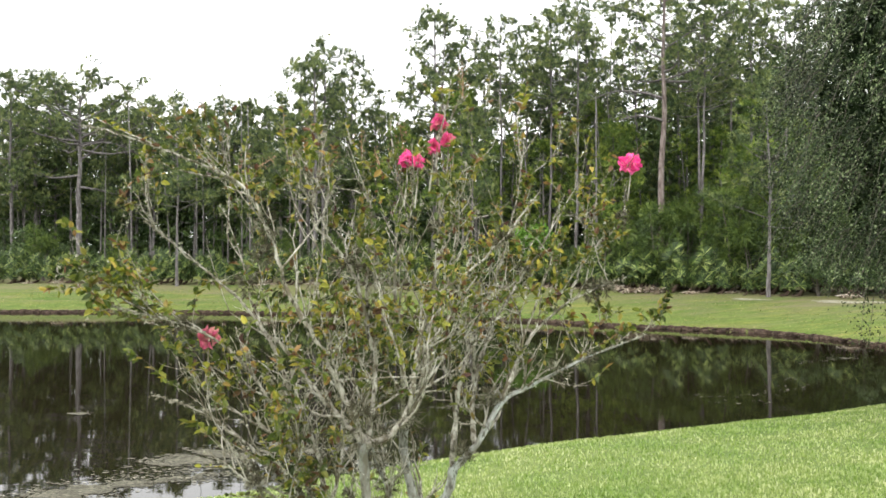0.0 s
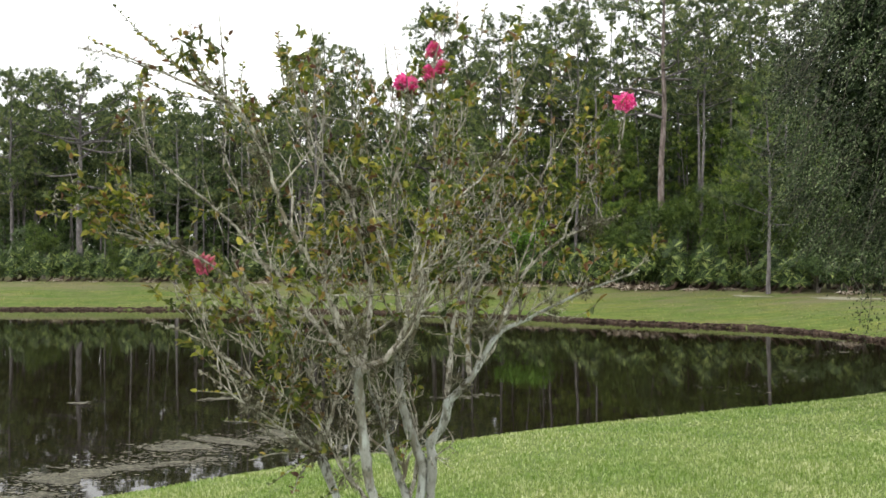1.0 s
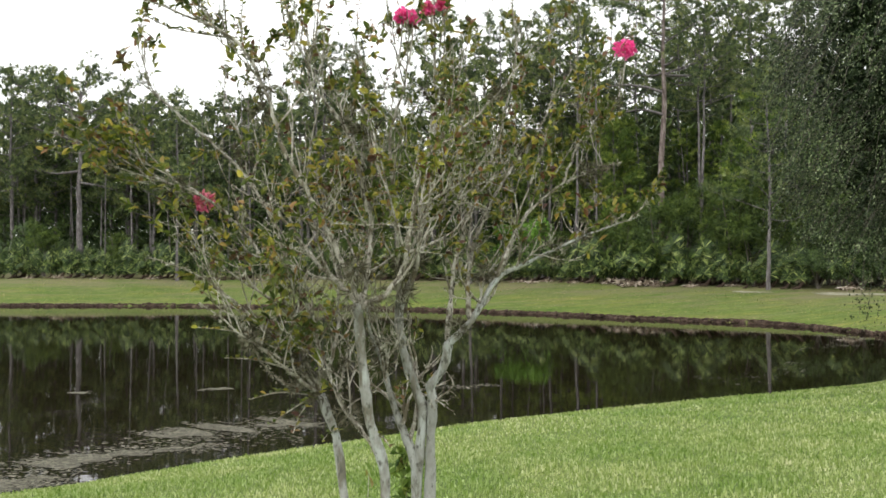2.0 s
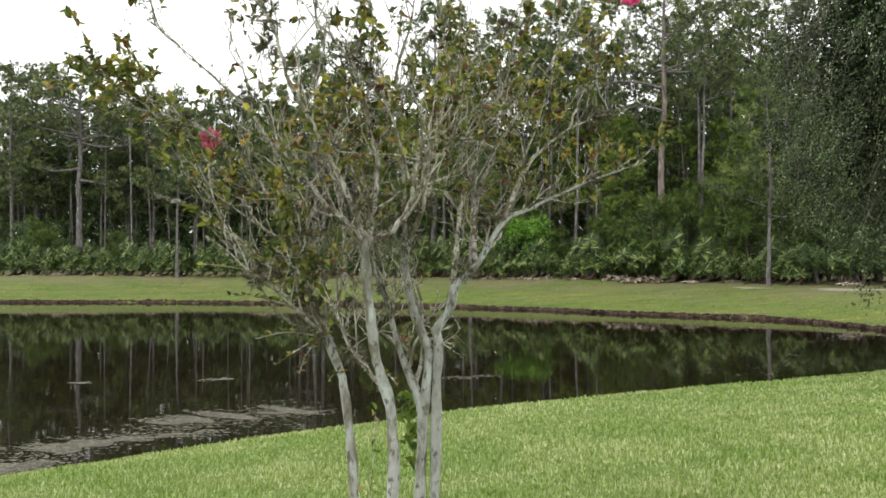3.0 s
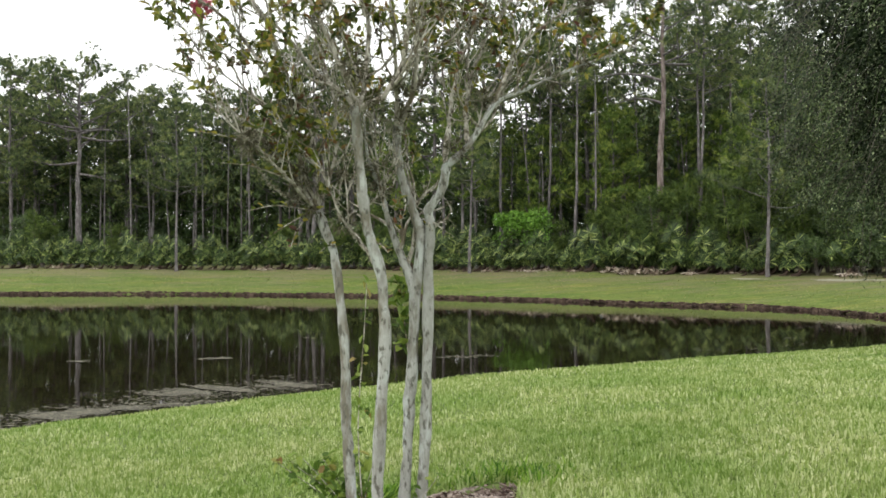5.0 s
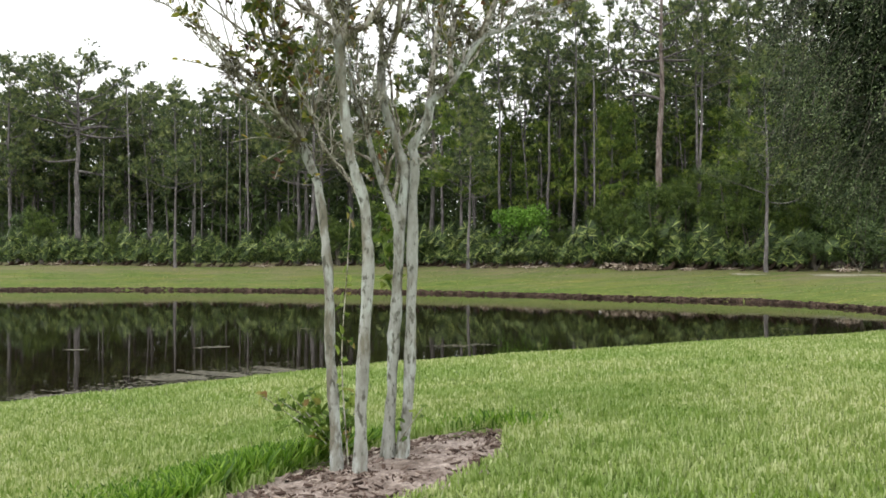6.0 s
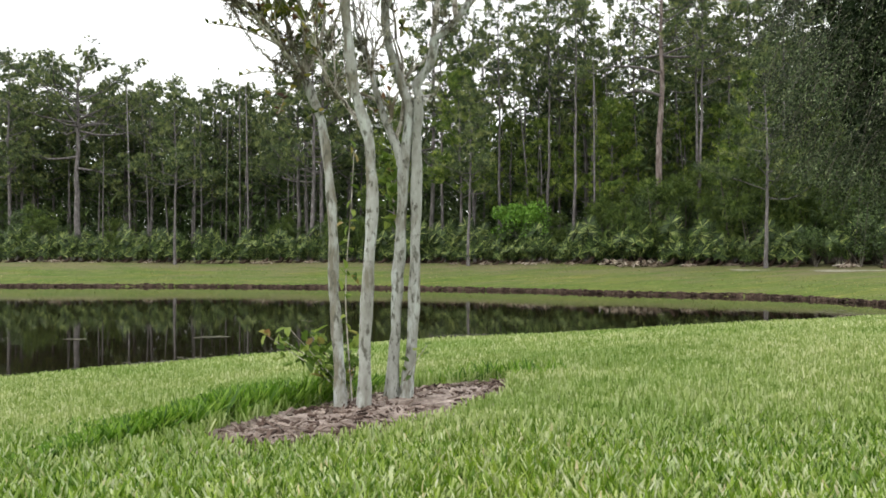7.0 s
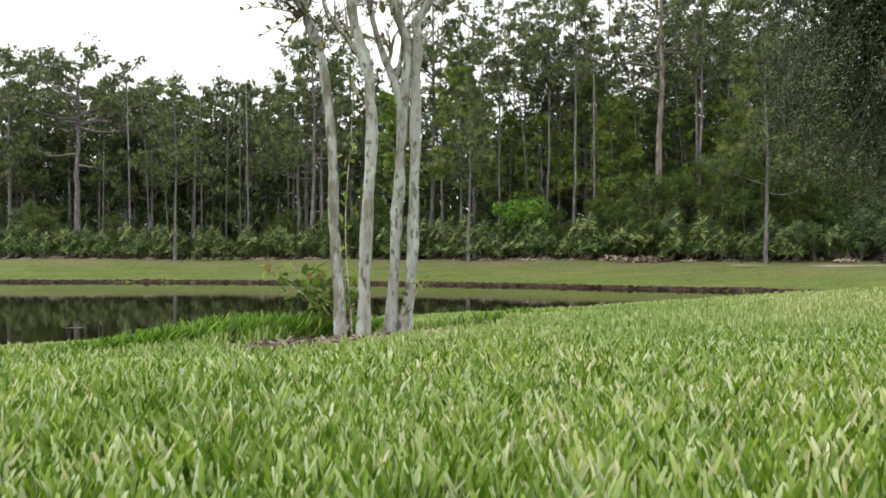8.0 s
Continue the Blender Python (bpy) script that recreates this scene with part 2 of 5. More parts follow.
# ------------------------------------------------------------------ mesh helpers
class Build:
    """Collects pieces of one mesh."""

    def __init__(self):
        self.v, self.f, self.count = [], [], 0

    def add(self, verts, faces):
        verts = np.asarray(verts, float)
        self.v.append(verts)
        self.f.extend([tuple(i + self.count for i in one) for one in faces])
        self.count += len(verts)

    def tube(self, path, radii, sides=6, cap=True):
        p = np.asarray(path, float)
        t = np.gradient(p, axis=0)
        t /= np.linalg.norm(t, axis=1)[:, None] + 1e-9
        ref = np.array([1.0, 0.0, 0.0]) if abs(t[0][0]) < 0.8 else np.array([0.0, 1.0, 0.0])
        ang = np.arange(sides) * 2 * np.pi / sides
        rings = []
        for c, d, r in zip(p, t, radii):
            a = np.cross(d, ref)
            a /= np.linalg.norm(a) + 1e-9
            ref = np.cross(a, d)
            rings.append(c + r * (np.cos(ang)[:, None] * a + np.sin(ang)[:, None] * ref))
        n, faces = len(p), []
        for i in range(n - 1):
            for j in range(sides):
                k = (j + 1) % sides
                faces.append((i * sides + j, i * sides + k, (i + 1) * sides + k, (i + 1) * sides + j))
        if cap:
            faces.append(tuple(range((n - 1) * sides, n * sides)))
        self.add(np.concatenate(rings), faces)

    def mesh(self, name, material, smooth=True):
        me = bpy.data.meshes.new(name)
        v = np.concatenate(self.v) if self.v else np.zeros((0, 3))
        me.from_pydata(v.tolist(), [], self.f)
        me.materials.append(material)
        if smooth:
            me.polygons.foreach_set("use_smooth", [True] * len(me.polygons))
        return me


def fast_mesh(name, verts, faces, material, smooth=False):
    """A mesh from arrays of vertices and equal-sided faces."""
    me = bpy.data.meshes.new(name)
    me.from_pydata(verts.tolist(), [], faces.tolist())
    me.materials.append(material)
    if smooth:
        me.polygons.foreach_set("use_smooth", [True] * len(me.polygons))
    return me


def thing(name, at, label, category, group="", kind="", turn=0.0, size=1.0):
    ob = new(name)
    ob.empty_display_size = 0.1
    ob.matrix_world = pose(*at, 0, 0, turn) @ Matrix.Scale(size, 4)
    return tagged(ob, label, category, group, kind)


def part(name, mesh, parent, label="", kind=""):
    ob = new(name, mesh)
    ob.parent = parent
    return tagged(ob, label, "", "", kind)


def unit(a):
    return a / (np.linalg.norm(a, axis=-1, keepdims=True) + 1e-9)


def smooth_path(points, steps=4):
    """A Catmull-Rom curve through the points."""
    p = np.asarray(points, float)
    q = np.vstack([2 * p[0] - p[1], p, 2 * p[-1] - p[-2]])
    out = []
    for i in range(1, len(q) - 2):
        for s in np.arange(steps) / steps:
            a, b, c, d = q[i - 1], q[i], q[i + 1], q[i + 2]
            out.append(0.5 * (2 * b + (c - a) * s + (2 * a - 5 * b + 4 * c - d) * s**2 + (3 * b - a - 3 * c + d) * s**3))
    out.append(p[-1])
    return np.array(out)


def plain_leaves(pos, along, up, length, width):
    """Flat pointed leaves for far foliage: one quad a leaf."""
    n = len(pos)
    along = unit(along)
    side = unit(np.cross(along, up))
    L, W = np.asarray(length)[:, None], np.asarray(width)[:, None]
    mid = pos + along * L * 0.45
    v = np.stack([pos, mid + side * W * 0.5, pos + along * L, mid - side * W * 0.5], 1).reshape(-1, 3)
    return v, (np.arange(n) * 4)[:, None] + np.array([[0, 1, 2, 3]])


def leaf_array(pos, along, up, length, width, fold=0.25, curl=0.15):
    """Folded, oval leaves: six vertices and two quads a leaf, islands of their own."""
    n = len(pos)
    along = unit(along)
    side = unit(np.cross(along, up))
    nor = np.cross(side, along)
    L, W = np.asarray(length)[:, None], np.asarray(width)[:, None]
    tip = pos + along * L - nor * L * curl
    rise = nor * W * fold
    low, high = pos + along * L * 0.28 + rise * 0.8, pos + along * L * 0.68 + rise * 0.8 - nor * L * curl * 0.45
    v = np.stack([pos, low + side * W * 0.46, high + side * W * 0.40, tip, high - side * W * 0.40, low - side * W * 0.46], 1).reshape(-1, 3)
    o = (np.arange(n) * 6)[:, None]
    return v, np.concatenate([o + np.array([[0, 3, 2, 1]]), o + np.array([[0, 5, 4, 3]])])


# ------------------------------------------------------------------ lie of the land
WATER_Z = -1.19
FAR_X = (-200, -60, -23, -15.2, -5.5, -0.7, 4.5, 7.9, 11.1, 13.0, 14.4, 15.2, 16.8, 18.5, 40)
FAR_Y = (46, 47.5, 48, 48, 46, 43.9, 41.2, 38.3, 36.4, 35.2, 33, 30, 25, 21.5, 10)
NEAR_U = (-400, -20, -5, 0, 2.6, 4, 5.3, 6.4, 7.3, 8.4, 9.2, 10.9, 12.7, 20)
NEAR_H = (1.0, 0.7, 0.26, 0.12, 0.072, -0.03, -0.14, -0.225, -0.31, -0.445, -0.56, -1.06, -1.68, -3.6)
FAR_S = (-20, -3, -0.3, 0.0, 0.12, 0.3, 1.0, 5, 8.7, 9.8, 12, 25, 400)
FAR_H = (-3.7, -2.2, -1.45, -1.2, -1.1, -1.05, -0.96, -0.52, -0.12, 0.03, 0.08, 0.15, 0.5)
SWELL_U = (1, 2.5, 4.5, 6.5, 8, 9.3, 10.5, 12)
SWELL_LEFT = (0, 0.008, 0.0, -0.006, -0.014, -0.064, -0.050, -0.070)
SWELL_RIGHT = (0, 0.033, 0.033, 0.024, 0.003, 0.012, 0.038, -0.010)
BED = (-0.180, 2.885, 0.415, 0.910, 0.84, 0.295)


def far_shore(x):
    return np.interp(x, FAR_X, FAR_Y)


def ground_z(x, y):
    x, y = np.asarray(x, float), np.asarray(y, float)
    u, v = -0.496 * x + 0.868 * y, 0.868 * x + 0.496 * y
    u0 = u
    u = u - 0.6 * np.exp(-(((v - 7.4) / 5) ** 2)) * np.clip((u - 5) / 6, 0, 1)
    near = np.interp(u, NEAR_U, NEAR_H) 
    near = near + 0.028 * np.clip(v - 3.5, -4.5, 0) * np.clip((11 - u) / 1.5, 0, 1) * np.clip((u - 1.5) / 2, 0, 1)
    near = near + 0.014 * np.clip(v - 3.5, 0, 5) * np.clip((6.5 - u) / 2, 0, 1) * np.clip((u + 2) / 3, 0, 1)
    side = np.clip((v - 3.5) / 7, 0, 1)
    near = near + np.interp(u0, SWELL_U, SWELL_LEFT) * (1 - side) + np.interp(u0, SWELL_U, SWELL_RIGHT) * side
    away = np.full(np.broadcast(x, y).shape, 1e9)
    for x0, y0, x1, y1 in zip(FAR_X, FAR_Y, FAR_X[1:], FAR_Y[1:]):
        ex, ey = x1 - x0, y1 - y0
        t = np.clip(((x - x0) * ex + (y - y0) * ey) / (ex * ex + ey * ey), 0, 1)
        away = np.minimum(away, np.hypot(x - x0 - t * ex, y - y0 - t * ey))
    s = np.where(y > far_shore(x), away, -away)
    far = np.interp(s, FAR_S, FAR_H)
    bump = 0.012 * np.sin(x * 1.7 + y * 0.6) * np.sin(y * 1.3 - x * 0.4) + 0.05 * np.sin(x * 0.31) * np.sin(y * 0.27 + 1)
    return np.maximum(near - 0.045, far) + bump * np.clip((np.hypot(x, y) - 4) / 6, 0, 1) - 0.045 * bed_mask(x, y) - 0.008 * np.exp(-(((x + 0.3) / 0.6) ** 2) - ((y - 1.8) / 0.5) ** 2)


def bed_mask(x, y):
    """One inside the mulch bed, nought outside, with an uneven rim."""
    dx, dy = np.asarray(x) - BED[0], np.asarray(y) - BED[1]
    a, b = dx * BED[2] + dy * BED[3], -dx * BED[3] + dy * BED[2]
    rim = 1 + 0.12 * np.sin(a * 9 + b * 4) + 0.08 * np.sin(b * 17 - a * 5)
    return (((a / BED[4]) ** 2 + (b / BED[5]) ** 2) < rim).astype(float)


def build_ground():
    xs = np.concatenate([[-1500, -700, -300, -150, -100, -80], np.arange(-66, 50, 0.5), [55, 70, 100, 150, 300, 700, 1500]])
    ys = np.concatenate([[-600, -200, -60, -20, -10, -6], np.arange(-4, 30, 0.25), np.arange(30, 72, 0.4), [76, 82, 90, 110, 150, 300, 700, 1800]])
    gx, gy = np.meshgrid(xs, ys)
    v = np.stack([gx, gy, ground_z(gx, gy)], -1).reshape(-1, 3)
    w, h = len(xs), len(ys)
    i = (np.arange(h - 1)[:, None] * w + np.arange(w - 1)[None]).reshape(-1, 1)
    f = i + np.array([[0, 1, w + 1, w]])
    me = fast_mesh("ground", v, f, TURF, True)
    me.materials.append(THATCH)
    middle = v[f].mean(1)
    me.polygons.foreach_set("material_index", (middle[:, 1] < np.minimum(far_shore(middle[:, 0]) - 3, 26)).astype(int))
    ob = new("ground", me)
    tagged(ob, "grassy ground sloping down to a pond, worn turf on its far bank", "ground", "", "structure")

    b = Build()
    b.add([(-150, 2, WATER_Z), (40, 2, WATER_Z), (40, 60, WATER_Z), (-150, 60, WATER_Z)], [(0, 1, 2, 3)])
    tagged(new("water", b.mesh("water", WATER, False)), "dark still pond water mirroring the trees", "pond", "", "structure")


def build_bank():
    """The eroded lip of bare earth along the far shore, as rough clods."""
    rng = np.random.default_rng(4)
    verts, faces, c = [], [], 0
    cube = np.array([(i, j, k) for i in (-1, 1) for j in (-1, 1) for k in (-1, 1)], float)
    quads = np.array([(0, 1, 3, 2), (4, 6, 7, 5), (0, 4, 5, 1), (2, 3, 7, 6), (0, 2, 6, 4), (1, 5, 7, 3)])
    for x in np.concatenate([np.arange(-32, 12, 0.035), np.arange(12, 18.5, 0.017)]):
        for row in range(2):
            x1 = x + rng.normal(0, 0.1)
            y1 = far_shore(x1) + 0.02 + rng.normal(0, 0.09) + 0.15 * row + 0.08 * math.sin(x1 * 1.7) * math.sin(x1 * 0.6)
            z1 = WATER_Z + 0.02 + 0.075 * row + rng.normal(0, 0.022)
            s = rng.uniform(0.02, 0.10, 3) * (1.3, 1, 0.5)
            verts.append(cube * s * rng.uniform(0.7, 1.2, (8, 3)) + (x1, y1, z1))
            faces.append(quads + c)
            c += 8
    ob = new("eroded_bank", fast_mesh("eroded_bank", np.concatenate(verts), np.concatenate(faces), EARTH))
    tagged(ob, "crumbling bare earth lip along the far shore of the pond", "bank", "", "stuff")


def build_sand():
    """A thin drift of pale sand on the bank, beside the wood."""
    rng = np.random.default_rng(9)
    b = Build()
    for cx, cy, rx, ry, turn in ((19.1, 40.3, 1.9, 0.36, -0.675), (15.2, 43.2, 0.9, 0.25, -0.6)):
        ang = np.linspace(0, 2 * np.pi, 40, endpoint=False)
        rad = 1 + 0.22 * np.sin(ang * 3 + 1) + 0.12 * np.sin(ang * 7) + rng.normal(0, 0.06, 40)
        a, c = rx * rad * np.cos(ang), ry * rad * np.sin(ang)
        x, y = cx + a * math.cos(turn) - c * math.sin(turn), cy + a * math.sin(turn) + c * math.cos(turn)
        v = np.stack([x, y, ground_z(x, y) + 0.012], 1)
        mid = np.array([[cx, cy, ground_z(cx, cy) + 0.03]])
        b.add(np.vstack([v, mid]), [(i, (i + 1) % 40, 40) for i in range(40)])
    tagged(new("sand_patch", b.mesh("sand_patch", SAND)), "pale bare sand patches on the grassy bank", "sand", "", "structure")


def build_bank_grass():
    """Short uneven tufts that break up the turf of the far bank."""
    rng = np.random.default_rng(19)
    n = 17000
    x = rng.uniform(-27, 22, n)
    y = far_shore(x) + 0.35 + rng.uniform(0, 1, n) * 13
    bx = 784 + x / y * 1529
    clump = np.sin(x * 0.9 + 2 * np.sin(y * 0.7)) * np.sin(y * 1.1 + np.sin(x * 0.6))
    keep = (y < wood_edge(bx) + 0.5) & (rng.uniform(-1.2, 1.0, n) < clump)
    x, y = x[keep], y[keep]
    v, f = blades(rng, x, y, rng.uniform(0.02, 0.05, len(x)), rng.uniform(0.03, 0.08, len(x)), 0.8, False)
    tagged(new("bank_grass", fast_mesh("bank_grass", v, f, BANKGRASS)), "patchy olive and straw-coloured grass on the far bank", "grass", "", "stuff")


# ------------------------------------------------------------------ lawn
def blades(rng, x, y, length, width, lean, bent=True):
    """Upright tapering blades; islands of their own. Far ones are straight, one quad a blade."""
    n = len(x)
    base = np.stack([x, y, ground_z(x, y) - 0.005], 1)
    az, tilt = rng.uniform(0, 2 * np.pi, n), np.abs(rng.normal(0, lean, n))
    head = np.stack([np.cos(az) * np.sin(tilt), np.sin(az) * np.sin(tilt), np.cos(tilt)], 1)
    spin = rng.uniform(0, np.pi, n)
    side = np.stack([np.cos(spin), np.sin(spin), 0 * spin], 1)
    L, W = length[:, None], width[:, None]
    mid = base + head * L * 0.55
    if not bent:
        top = base + head * L
        v = np.stack([base - side * W * 0.45, base + side * W * 0.45, top + side * W * 0.3, top - side * W * 0.3], 1).reshape(-1, 3)
        return v, (np.arange(n) * 4)[:, None] + np.array([[0, 1, 2, 3]])
    droop = np.stack([np.cos(az), np.sin(az), 0 * az], 1)
    tip = base + head * L + droop * L * 0.18 - np.array([0, 0, 1]) * L * 0.05 * tilt[:, None]
    v = np.stack([base - side * W * 0.4, base + side * W * 0.4, mid + side * W * 0.5, mid - side * W * 0.5, tip + side * W * 0.2, tip - side * W * 0.2], 1).reshape(-1, 3)
    o = (np.arange(n) * 6)[:, None]
    return v, np.concatenate([o + np.array([[0, 1, 2, 3]]), o + np.array([[3, 2, 4, 5]])])


def build_lawn():
    rng = np.random.default_rng(11)
    near = ((0.4, 1.0, 36000, 0.040, 0.0054), (1.0, 2.1, 23000, 0.037, 0.0060))
    far = ((2.1, 3.6, 13000, 0.042, 0.0075), (3.6, 5.5, 7000, 0.042, 0.010), (5.5, 9.0, 2400, 0.045, 0.014), (9.0, 21.0, 700, 0.045, 0.02))
    for strips, material, label in ((near, GRASS, "mown broad-bladed lawn grass, pale green with straw tips"), (far, GRASS_EVEN, "mown light green lawn sloping down to the pond")):
        vs, fs, c = [], [], 0
        for y0, y1, dens, length, width in strips:
            half = 0.56 * y1 + 0.65
            n = int(dens * 2 * half * (y1 - y0))
            x, y = rng.uniform(-half, half, n), rng.uniform(y0, y1, n)
            y = y + rng.normal(0, 0.2, n) * np.clip(y - 0.4, 0, 1)
            # tufts: blades gather a little
            cell = np.sin(x * 61 + 3 * np.sin(y * 47)) * np.sin(y * 53 + 2 * np.sin(x * 39))
            keep = (np.abs(x) < 0.56 * y + 0.25 + rng.exponential(0.22, n)) & (bed_mask(x, y) < 0.5) & (ground_z(x, y) > WATER_Z + 0.03) & (rng.uniform(-1.6, 1, n) < cell)
            x, y = x[keep], y[keep]
            n = len(x)
            hgt = length * rng.uniform(0.5, 1.1, n) * (1 + 0.25 * np.sin(x * 5 + 1) * np.sin(y * 4))
            hgt = hgt * (1 - 0.08 * np.exp(-(((x + 0.3) / 0.6) ** 2) - ((y - 1.8) / 0.5) ** 2))
            v, f = blades(rng, x, y, hgt, width * rng.uniform(0.6, 1.3, n), 0.26 if y1 <= 1.0 else 0.38 if strips is near else 0.62, strips is near)
            vs.append(v), fs.append(f + c)
            c += len(v)
        ob = new("lawn_grass", fast_mesh("lawn_grass", np.concatenate(vs), np.concatenate(fs), material))
        tagged(ob, label, "grass", "", "stuff")

    # the same lawn goes on behind and beside, thinning out
    n = 460000
    x, y = rng.uniform(-9, 11, n), rng.uniform(-6, 14, n)
    away = np.where(y > -0.2, (np.abs(x) - 0.56 * y - 0.25) * 0.87, np.hypot(x, y))
    keep = (away > 0) & (rng.uniform(0, 1, n) < np.maximum(np.exp(-np.maximum(away, 0) / 0.9), 0.045)) & (ground_z(x, y) > WATER_Z + 0.05)
    x, y = x[keep], y[keep]
    v, f = blades(rng, x, y, rng.uniform(0.03, 0.05, len(x)), rng.uniform(0.010, 0.022, len(x)), 0.35, False)
    tagged(new("lawn_grass", fast_mesh("lawn_grass", v, f, GRASS_EVEN)), "mown light green lawn round the tree", "grass", "", "stuff")

    n = 17000
    a = rng.uniform(-1.5, 1.05, n)
    b = 0.30 + np.abs(rng.normal(0, 0.16, n)) * np.where(a < 0.1, 1.5, 0.7)
    x, y = BED[0] + a * 0.8 * BED[2] - b * BED[3], BED[1] + a * 0.8 * BED[3] + b * BED[2]
    keep = (bed_mask(x, y) < 0.5) & (a < 0.85) & (np.sin(x * 27 + 2 * np.sin(y * 19)) * np.sin(y * 25 + x * 6) > rng.uniform(-1.2, 0.7, n))
    x, y = x[keep], y[keep]
    tall = np.clip(1.45 - np.abs(a[keep] + 0.2) * 0.8 - (b[keep] - 0.34) * 2.2, 0.4, 1.2)
    v, f = blades(rng, x, y, rng.uniform(0.042, 0.09, len(x)) * tall, rng.uniform(0.006, 0.012, len(x)), 0.5)
    x2, y2 = BED[0] + 0.82 * BED[2] + rng.normal(0.05, 0.12, 400), BED[1] + 0.88 * BED[3] + rng.normal(0.05, 0.12, 400)
    k2 = bed_mask(x2, y2) < 0.5
    v2, f2 = blades(rng, x2[k2], y2[k2], rng.uniform(0.04, 0.08, k2.sum()), rng.uniform(0.007, 0.011, k2.sum()), 0.5)
    ob = new("long_grass", fast_mesh("long_grass", np.concatenate([v, v2]), np.concatenate([f, f2 + len(v)]), TALL))
    tagged(ob, "longer unmown dark green grass fringing the mulch bed", "grass", "", "stuff")


# ------------------------------------------------------------------ pines
def tufts_mesh(rng, pos, direc, needles=16, length=0.26, width=0.03):
    """Needle tufts: each a fan of thin triangles from one point, an island of its own."""
    n = len(pos)
    d = unit(direc[:, None, :] * 0.8 + rng.normal(0, 0.5, (n, needles, 3)))
    L = length * rng.uniform(0.65, 1.25, (n, needles, 1))
    side = unit(np.cross(d, rng.normal(0, 1, (n, needles, 3)))) * width * 0.5
    tip = pos[:, None, :] + d * L
    v = np.concatenate([pos[:, None, :], tip, pos[:, None, :] + d * L * 0.4 + side * 2], 1).reshape(-1, 3)
    o = (np.arange(n) * (1 + 2 * needles))[:, None, None]
    k = np.arange(needles)[None, :, None]
    f = np.concatenate([o + 0 * k, o + 1 + k, o + 1 + needles + k], 2).reshape(-1, 3)
    return v, f


def pine(name, seed, H, r, bare, spread, crown="old", limbs=18, dense=1.0, extra=(), fork=None, lean=0.0, tuft=0.27, needles=16, puff=1.0, blade=0.038, bark=None, needle=None):
    """A pine: tapered trunk, limbs with boughs, a crown of needle tufts. extra: bare limbs (height, azimuth, length, rise, arch)."""
    rng = np.random.default_rng(seed)
    root = thing(name, (0, 0, 0), "", "tree")
    zs = np.linspace(-0.3, H, 14)
    wob = np.cumsum(rng.normal(0, 0.05, (14, 2)), 0) * (H / 18)
    path = np.stack([wob[:, 0] + lean * zs, wob[:, 1], zs], 1)
    path[:2, :2] = 0
    f = np.clip(zs / H, 0, 1)
    b = Build()
    b.tube(path, r * (1 - 0.78 * f) * (1 + 0.35 * np.exp(-f * 25)), 9)
    part("trunk", b.mesh("trunk", bark or PINE_BARK), root)
    pts, dirs = [], []

    def on_trunk(z):
        return np.array([np.interp(z, zs, path[:, i]) for i in range(3)])

    def bough(start, direc, length, rad, name="limb", foliage=1.0, arch=0.25):
        b = Build()
        t = np.linspace(0, 1, 6)
        side = unit(np.cross(direc, rng.normal(0, 1, 3)))
        p = start + direc * length * t[:, None] + np.array([0, 0, 1]) * (arch * length * t**2)[:, None] + side * (0.12 * length * np.sin(t * 3.1))[:, None]
        b.tube(p, rad * (1 - 0.75 * t), 5 if name == "bare_limb" else 4)
        subs = max(3, int(length * 2.2 * dense))
        for s in rng.uniform(0.42, 1.0, subs):
            q = p[0] * 0 + np.array([np.interp(s, t, p[:, i]) for i in range(3)])
            out = unit(direc * 0.7 + rng.normal(0, 0.6, 3) * (1.2, 1.2, 0.4) + np.array([0, 0, 0.4]))
            l2 = rng.uniform(0.25, 0.62) * (0.4 + 0.3 * length)
            b.tube([q, q + out * l2], [rad * 0.3, rad * 0.12], 3, False)
            if foliage > 0:
                hub = q + out * l2
                for _ in range(max(2, int(6 * foliage * puff))):
                    off = unit(rng.normal(0, 1, 3)) * rng.uniform(0.4, 1.0) * (0.40, 0.40, 0.26) * puff
                    pts.append(hub + off)
                    dirs.append(unit(off * 1.6 / puff + (0, 0, 0.7)))
        part(name, b.mesh(name, PINE_BARK), root)

    for i in range(limbs):
        g = (i + rng.uniform(0, 1)) / limbs
        z = H * (bare + (1 - bare) * g * 0.97)
        az = i * 2.4 + rng.normal(0, 0.4)
        if crown == "old":
            length = spread * (0.55 + 0.9 * math.sin(math.pi * min(1, 0.25 + 0.7 * g))) * rng.uniform(0.55, 1.1) * (1 - 0.45 * g)
            rise = -0.05 + 0.75 * g
        else:
            length = spread * (1.02 - g) ** 0.75 * rng.uniform(0.7, 1.1) + 0.25
            rise = 0.1 + 0.5 * g
        d = unit(np.array([math.cos(az), math.sin(az), rise]))
        bough(on_trunk(z), d, length, r * (0.34 - 0.2 * g))
    top = on_trunk(H)
    for k in range(int(8 * dense)):
        pts.append(top + rng.normal(0, 0.22, 3) * (1, 1, 1.4))
        dirs.append(np.array([0, 0, 1.0]))
    for z, az, length, rise, arch in extra:
        d = unit(np.array([math.cos(radians(az)), math.sin(radians(az)), rise]))
        bough(on_trunk(z), d, length, r * 0.42, "bare_limb", 0.35, arch)
    for z, az, length in fork or ():
        bough(on_trunk(z), unit(np.array([math.cos(radians(az)), math.sin(radians(az)), 1.1])), length, r * 0.55, "fork", 1.0, 0.1)
    v, fc = tufts_mesh(rng, np.array(pts), np.array(dirs), needles, tuft, blade)
    part("crown", fast_mesh("crown", v, fc, needle or NEEDLE), root)
    return root


